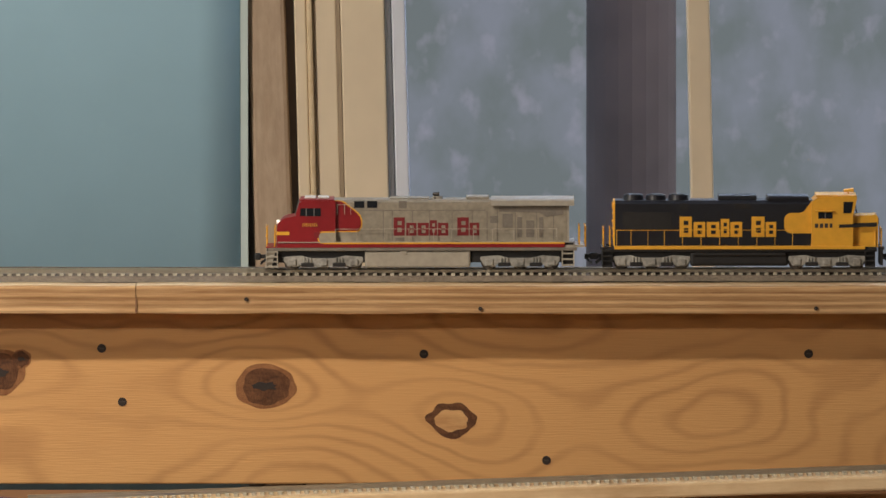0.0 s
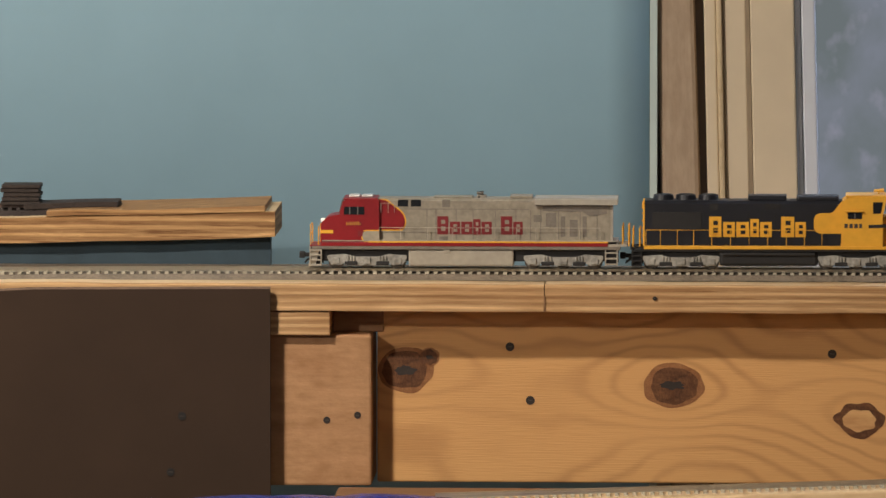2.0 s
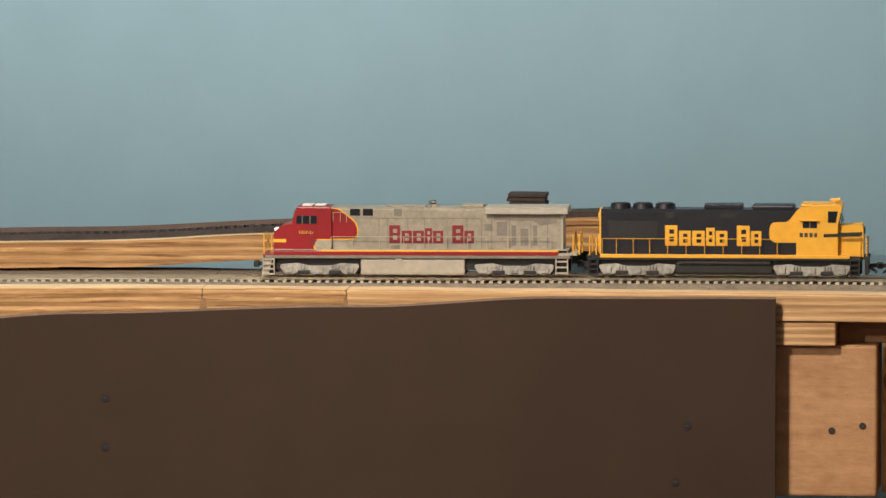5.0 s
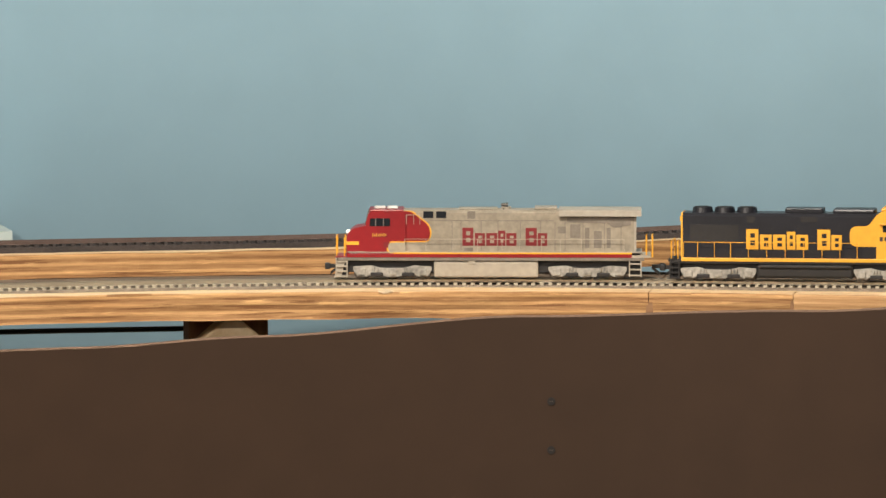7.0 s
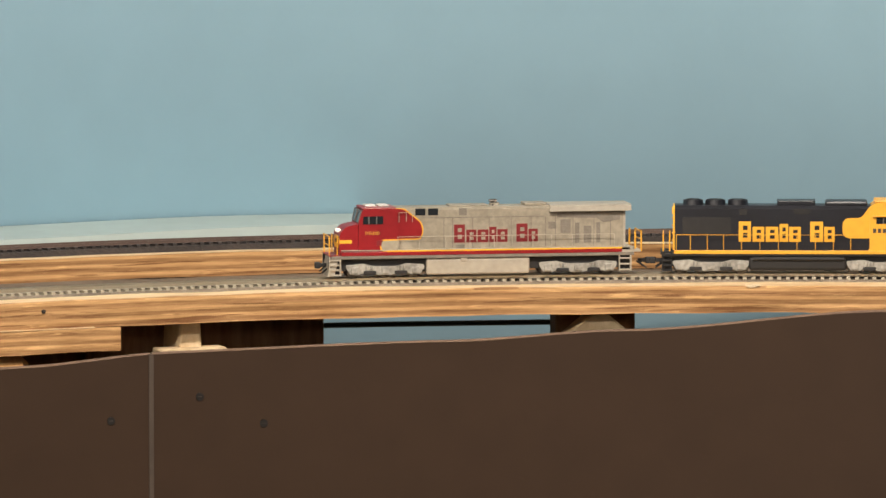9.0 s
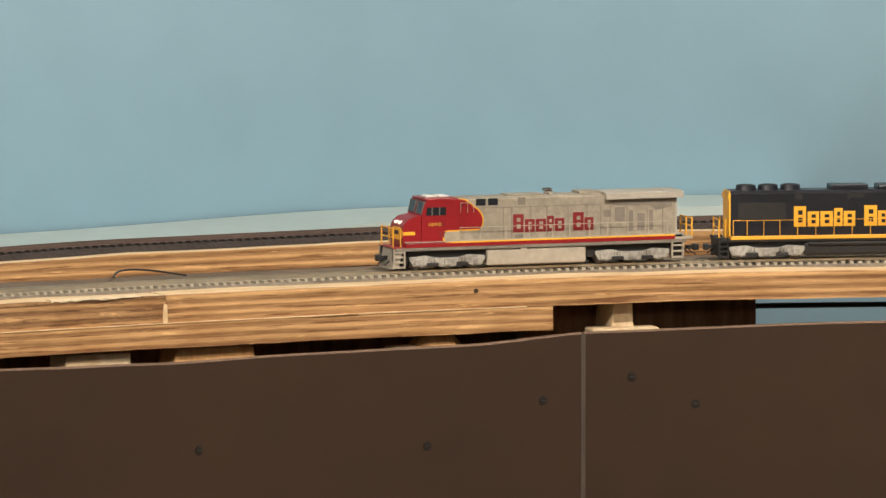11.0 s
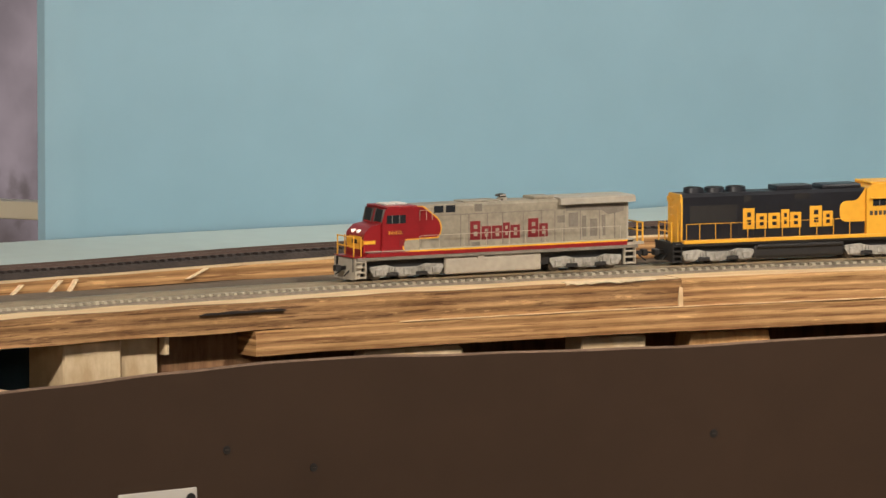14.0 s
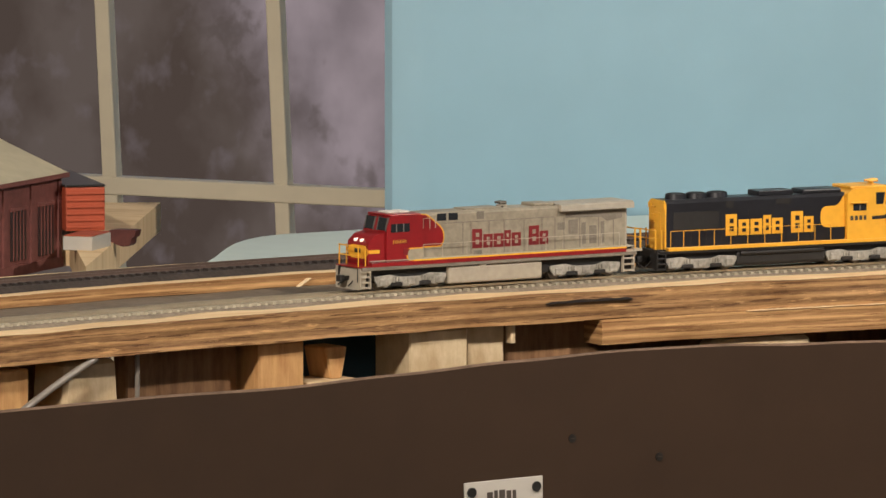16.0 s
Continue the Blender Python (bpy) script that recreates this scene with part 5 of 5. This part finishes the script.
    part("air_horn", bm, YELLOW, th)
    for w in ((1446, 1452), (1455, 1461), (1464, 1470), (1473, 1478)):
        panel("number_bar", [(u(w[0]), v(392), 0), (u(w[1]), v(392), 0), (u(w[1]), v(400), 0), (u(w[0]), v(400), 0)], 0.0160, 0.0002, INK, cab)
    h1, h2 = 0.0160, 0.0118
    glyphs(th, u(1199), v(417.5), [(0.0096, h1, 0.0013), (0.0092, h2, 0.0011), (0.0099, h2, 0.0010), (0.0068, h2 * 1.2, 0.0008), (0.0092, h2, 0.0073), (0.0102, h1, 0.0008), (0.0083, h2, 0.001)], hw + 0.0002, YELLOW)
    # running gear
    part("fuel_tank", bm_box(u(1398), u(1218), -0.0150, 0.0150, v(471), v(445), bev=0.0022), UNDER, th, "black fuel tank")
    bm = bmesh.new()
    cyl(bm, (u(1225), 0.0152, v(449)), (u(1392), 0.0152, v(449)), 0.0016, 10)
    part("air_reservoir", bm, UNDER, th)
    truck(th, u(1148), 0.0300, 0.0150, TRUCKG, UNDER)
    truck(th, u(1468), 0.0300, 0.0150, TRUCKG, UNDER)
    steps_at(th, u(1067), 0.0080, 0.0165, v(473), v(436), UNDER, UNDER)
    steps_at(th, u(1547), 0.0080, 0.0165, v(473), v(436), UNDER, UNDER)
    handrail(th, [u(x) for x in (1084, 1110, 1141, 1171, 1204, 1238, 1272, 1306, 1340, 1373, 1405)], 0.0170, v(434), v(404), 0.00024, YELLOW)
    for px in (1060, 1072, 1557, 1568):
        for y in (-0.012, 0.012):
            bm = bmesh.new()
            cyl(bm, (u(px), y, v(437)), (u(px), y, v(402)), 0.0006, 6)
            part("grab_iron", bm, YELLOW, th)
    for px in (1060, 1568):
        bm = bmesh.new()
        for z in (403, 418):
            cyl(bm, (u(px), -0.012, v(z)), (u(px), 0.012, v(z)), 0.0005, 6)
        part("end_rail", bm, YELLOW, th)
        part("platform", bm_box(u(px + 5), u(px - 5), -0.0150, 0.0150, v(441), v(436)), UNDER, th)
        part("pilot", bm_box(u(px + 3), u(px - 3), -0.0150, 0.0150, v(470), v(441)), UNDER, th)
    coupler(th, u(1060), 1)
    coupler(th, u(1572), -1)
    return th


def make_car():
    """A low skeleton car: spine, end platforms, four-wheel trucks and a brown upright load stop."""
    th = tagged(empty("skeleton_car"), "low black skeleton freight car with brown end stop", "freight car")
    STOP = mat("brown_stop", (0.16, 0.11, 0.07), 0.7, vary=0.2, scale=200)
    part("spine", bm_box(-0.095, 0.095, -0.005, 0.005, 0.0085, 0.0125, bev=0.0005), UNDER, th)
    for x in (0.090, -0.090):
        part("end_platform", bm_box(x - 0.012, x + 0.012, -0.014, 0.014, 0.0105, 0.0125, bev=0.0004), UNDER, th)
        t = part("truck", bm_box(x - 0.016, x + 0.016, -0.009, 0.009, 0.0045, 0.0085), UNDER, th)
        for k in (-0.0105, 0.0105):
            for sgn in (1, -1):
                part("wheel", cyl(bmesh.new(), (x + k, sgn * 0.007, 0.0053), (x + k, sgn * 0.0092, 0.0053), 0.0053, 18), WHEELM, t)
        for sgn in (1, -1):
            o = sorted((sgn * 0.0108, sgn * 0.0125))
            part("side_frame", box(bmesh.new(), x - 0.0145, x + 0.0145, *o, 0.004, 0.008, bev=0.0008), UNDER, t)
    for x in (0.0615, 0.0305, -0.06):
        part("post", bm_box(x - 0.003, x + 0.003, -0.014, 0.014, 0.0125, 0.0225, bev=0.0004), STOP, th)
    part("crossbar", bm_box(-0.064, 0.066, -0.014, 0.014, 0.0226, 0.0262, bev=0.0004), STOP, th)
    coupler(th, 0.103, 1)
    return th


loco_a = make_lead()
loco_b = make_second()
car = make_car()

# ------------------------------------------------------------- what moves
RUN = [  # seconds, the lead locomotive's middle in metres along the line, and the second one's distance behind it
    (0.0, 0.0160, 0.2526), (0.5, 0.0892, 0.2493), (1.0, 0.1625, 0.2462), (1.5, 0.2310, 0.2434), (2.0, 0.3014, 0.2418), (2.5, 0.3733, 0.2408),
    (3.0, 0.4455, 0.2405), (3.5, 0.5185, 0.2405), (4.0, 0.5911, 0.2411), (4.5, 0.6636, 0.2440), (4.7, 0.6925, 0.2450), (5.4, 0.7960, 0.2485),
    (6.1, 0.8990, 0.2512), (6.8, 1.0020, 0.2531), (7.5, 1.1061, 0.2536), (8.2, 1.2100, 0.2540), (8.9, 1.3140, 0.2548), (9.6, 1.4185, 0.2560),
    (10.3, 1.5245, 0.2574), (11.0, 1.6334, 0.2596), (12.0, 1.7897, 0.2627), (13.0, 1.9482, 0.2635), (13.5, 2.0278, 0.2636), (14.0, 2.1067, 0.2625),
    (14.5, 2.1842, 0.2606), (15.0, 2.2600, 0.2576), (15.5, 2.3345, 0.2545), (16.0, 2.4065, 0.2508)]


def riding(s, reach):
    """A vehicle whose trucks stand reach metres before and behind its middle."""
    a, _ = true_line(s + reach, -0.015)
    b, _ = true_line(s - reach, -0.015)
    za, zb = rail_top(s + reach), rail_top(s - reach)
    d = a - b
    m = (a + b) / 2
    return Matrix.Translation((m.x, m.y, (za + zb) / 2)) @ Matrix.Rotation(math.atan2(d.y, d.x), 4, "Z") @ Matrix.Rotation(math.atan2(zb - za, d.length), 4, "Y")


def motions():
    walk(loco_a, [(t, riding(s, 0.078)) for t, s, gap in RUN])
    walk(loco_b, [(t, riding(s - gap, 0.070)) for t, s, gap in RUN])
    walk(car, [(t, riding(s - gap - 0.2275, 0.07)) for t, s, gap in RUN])


motions()
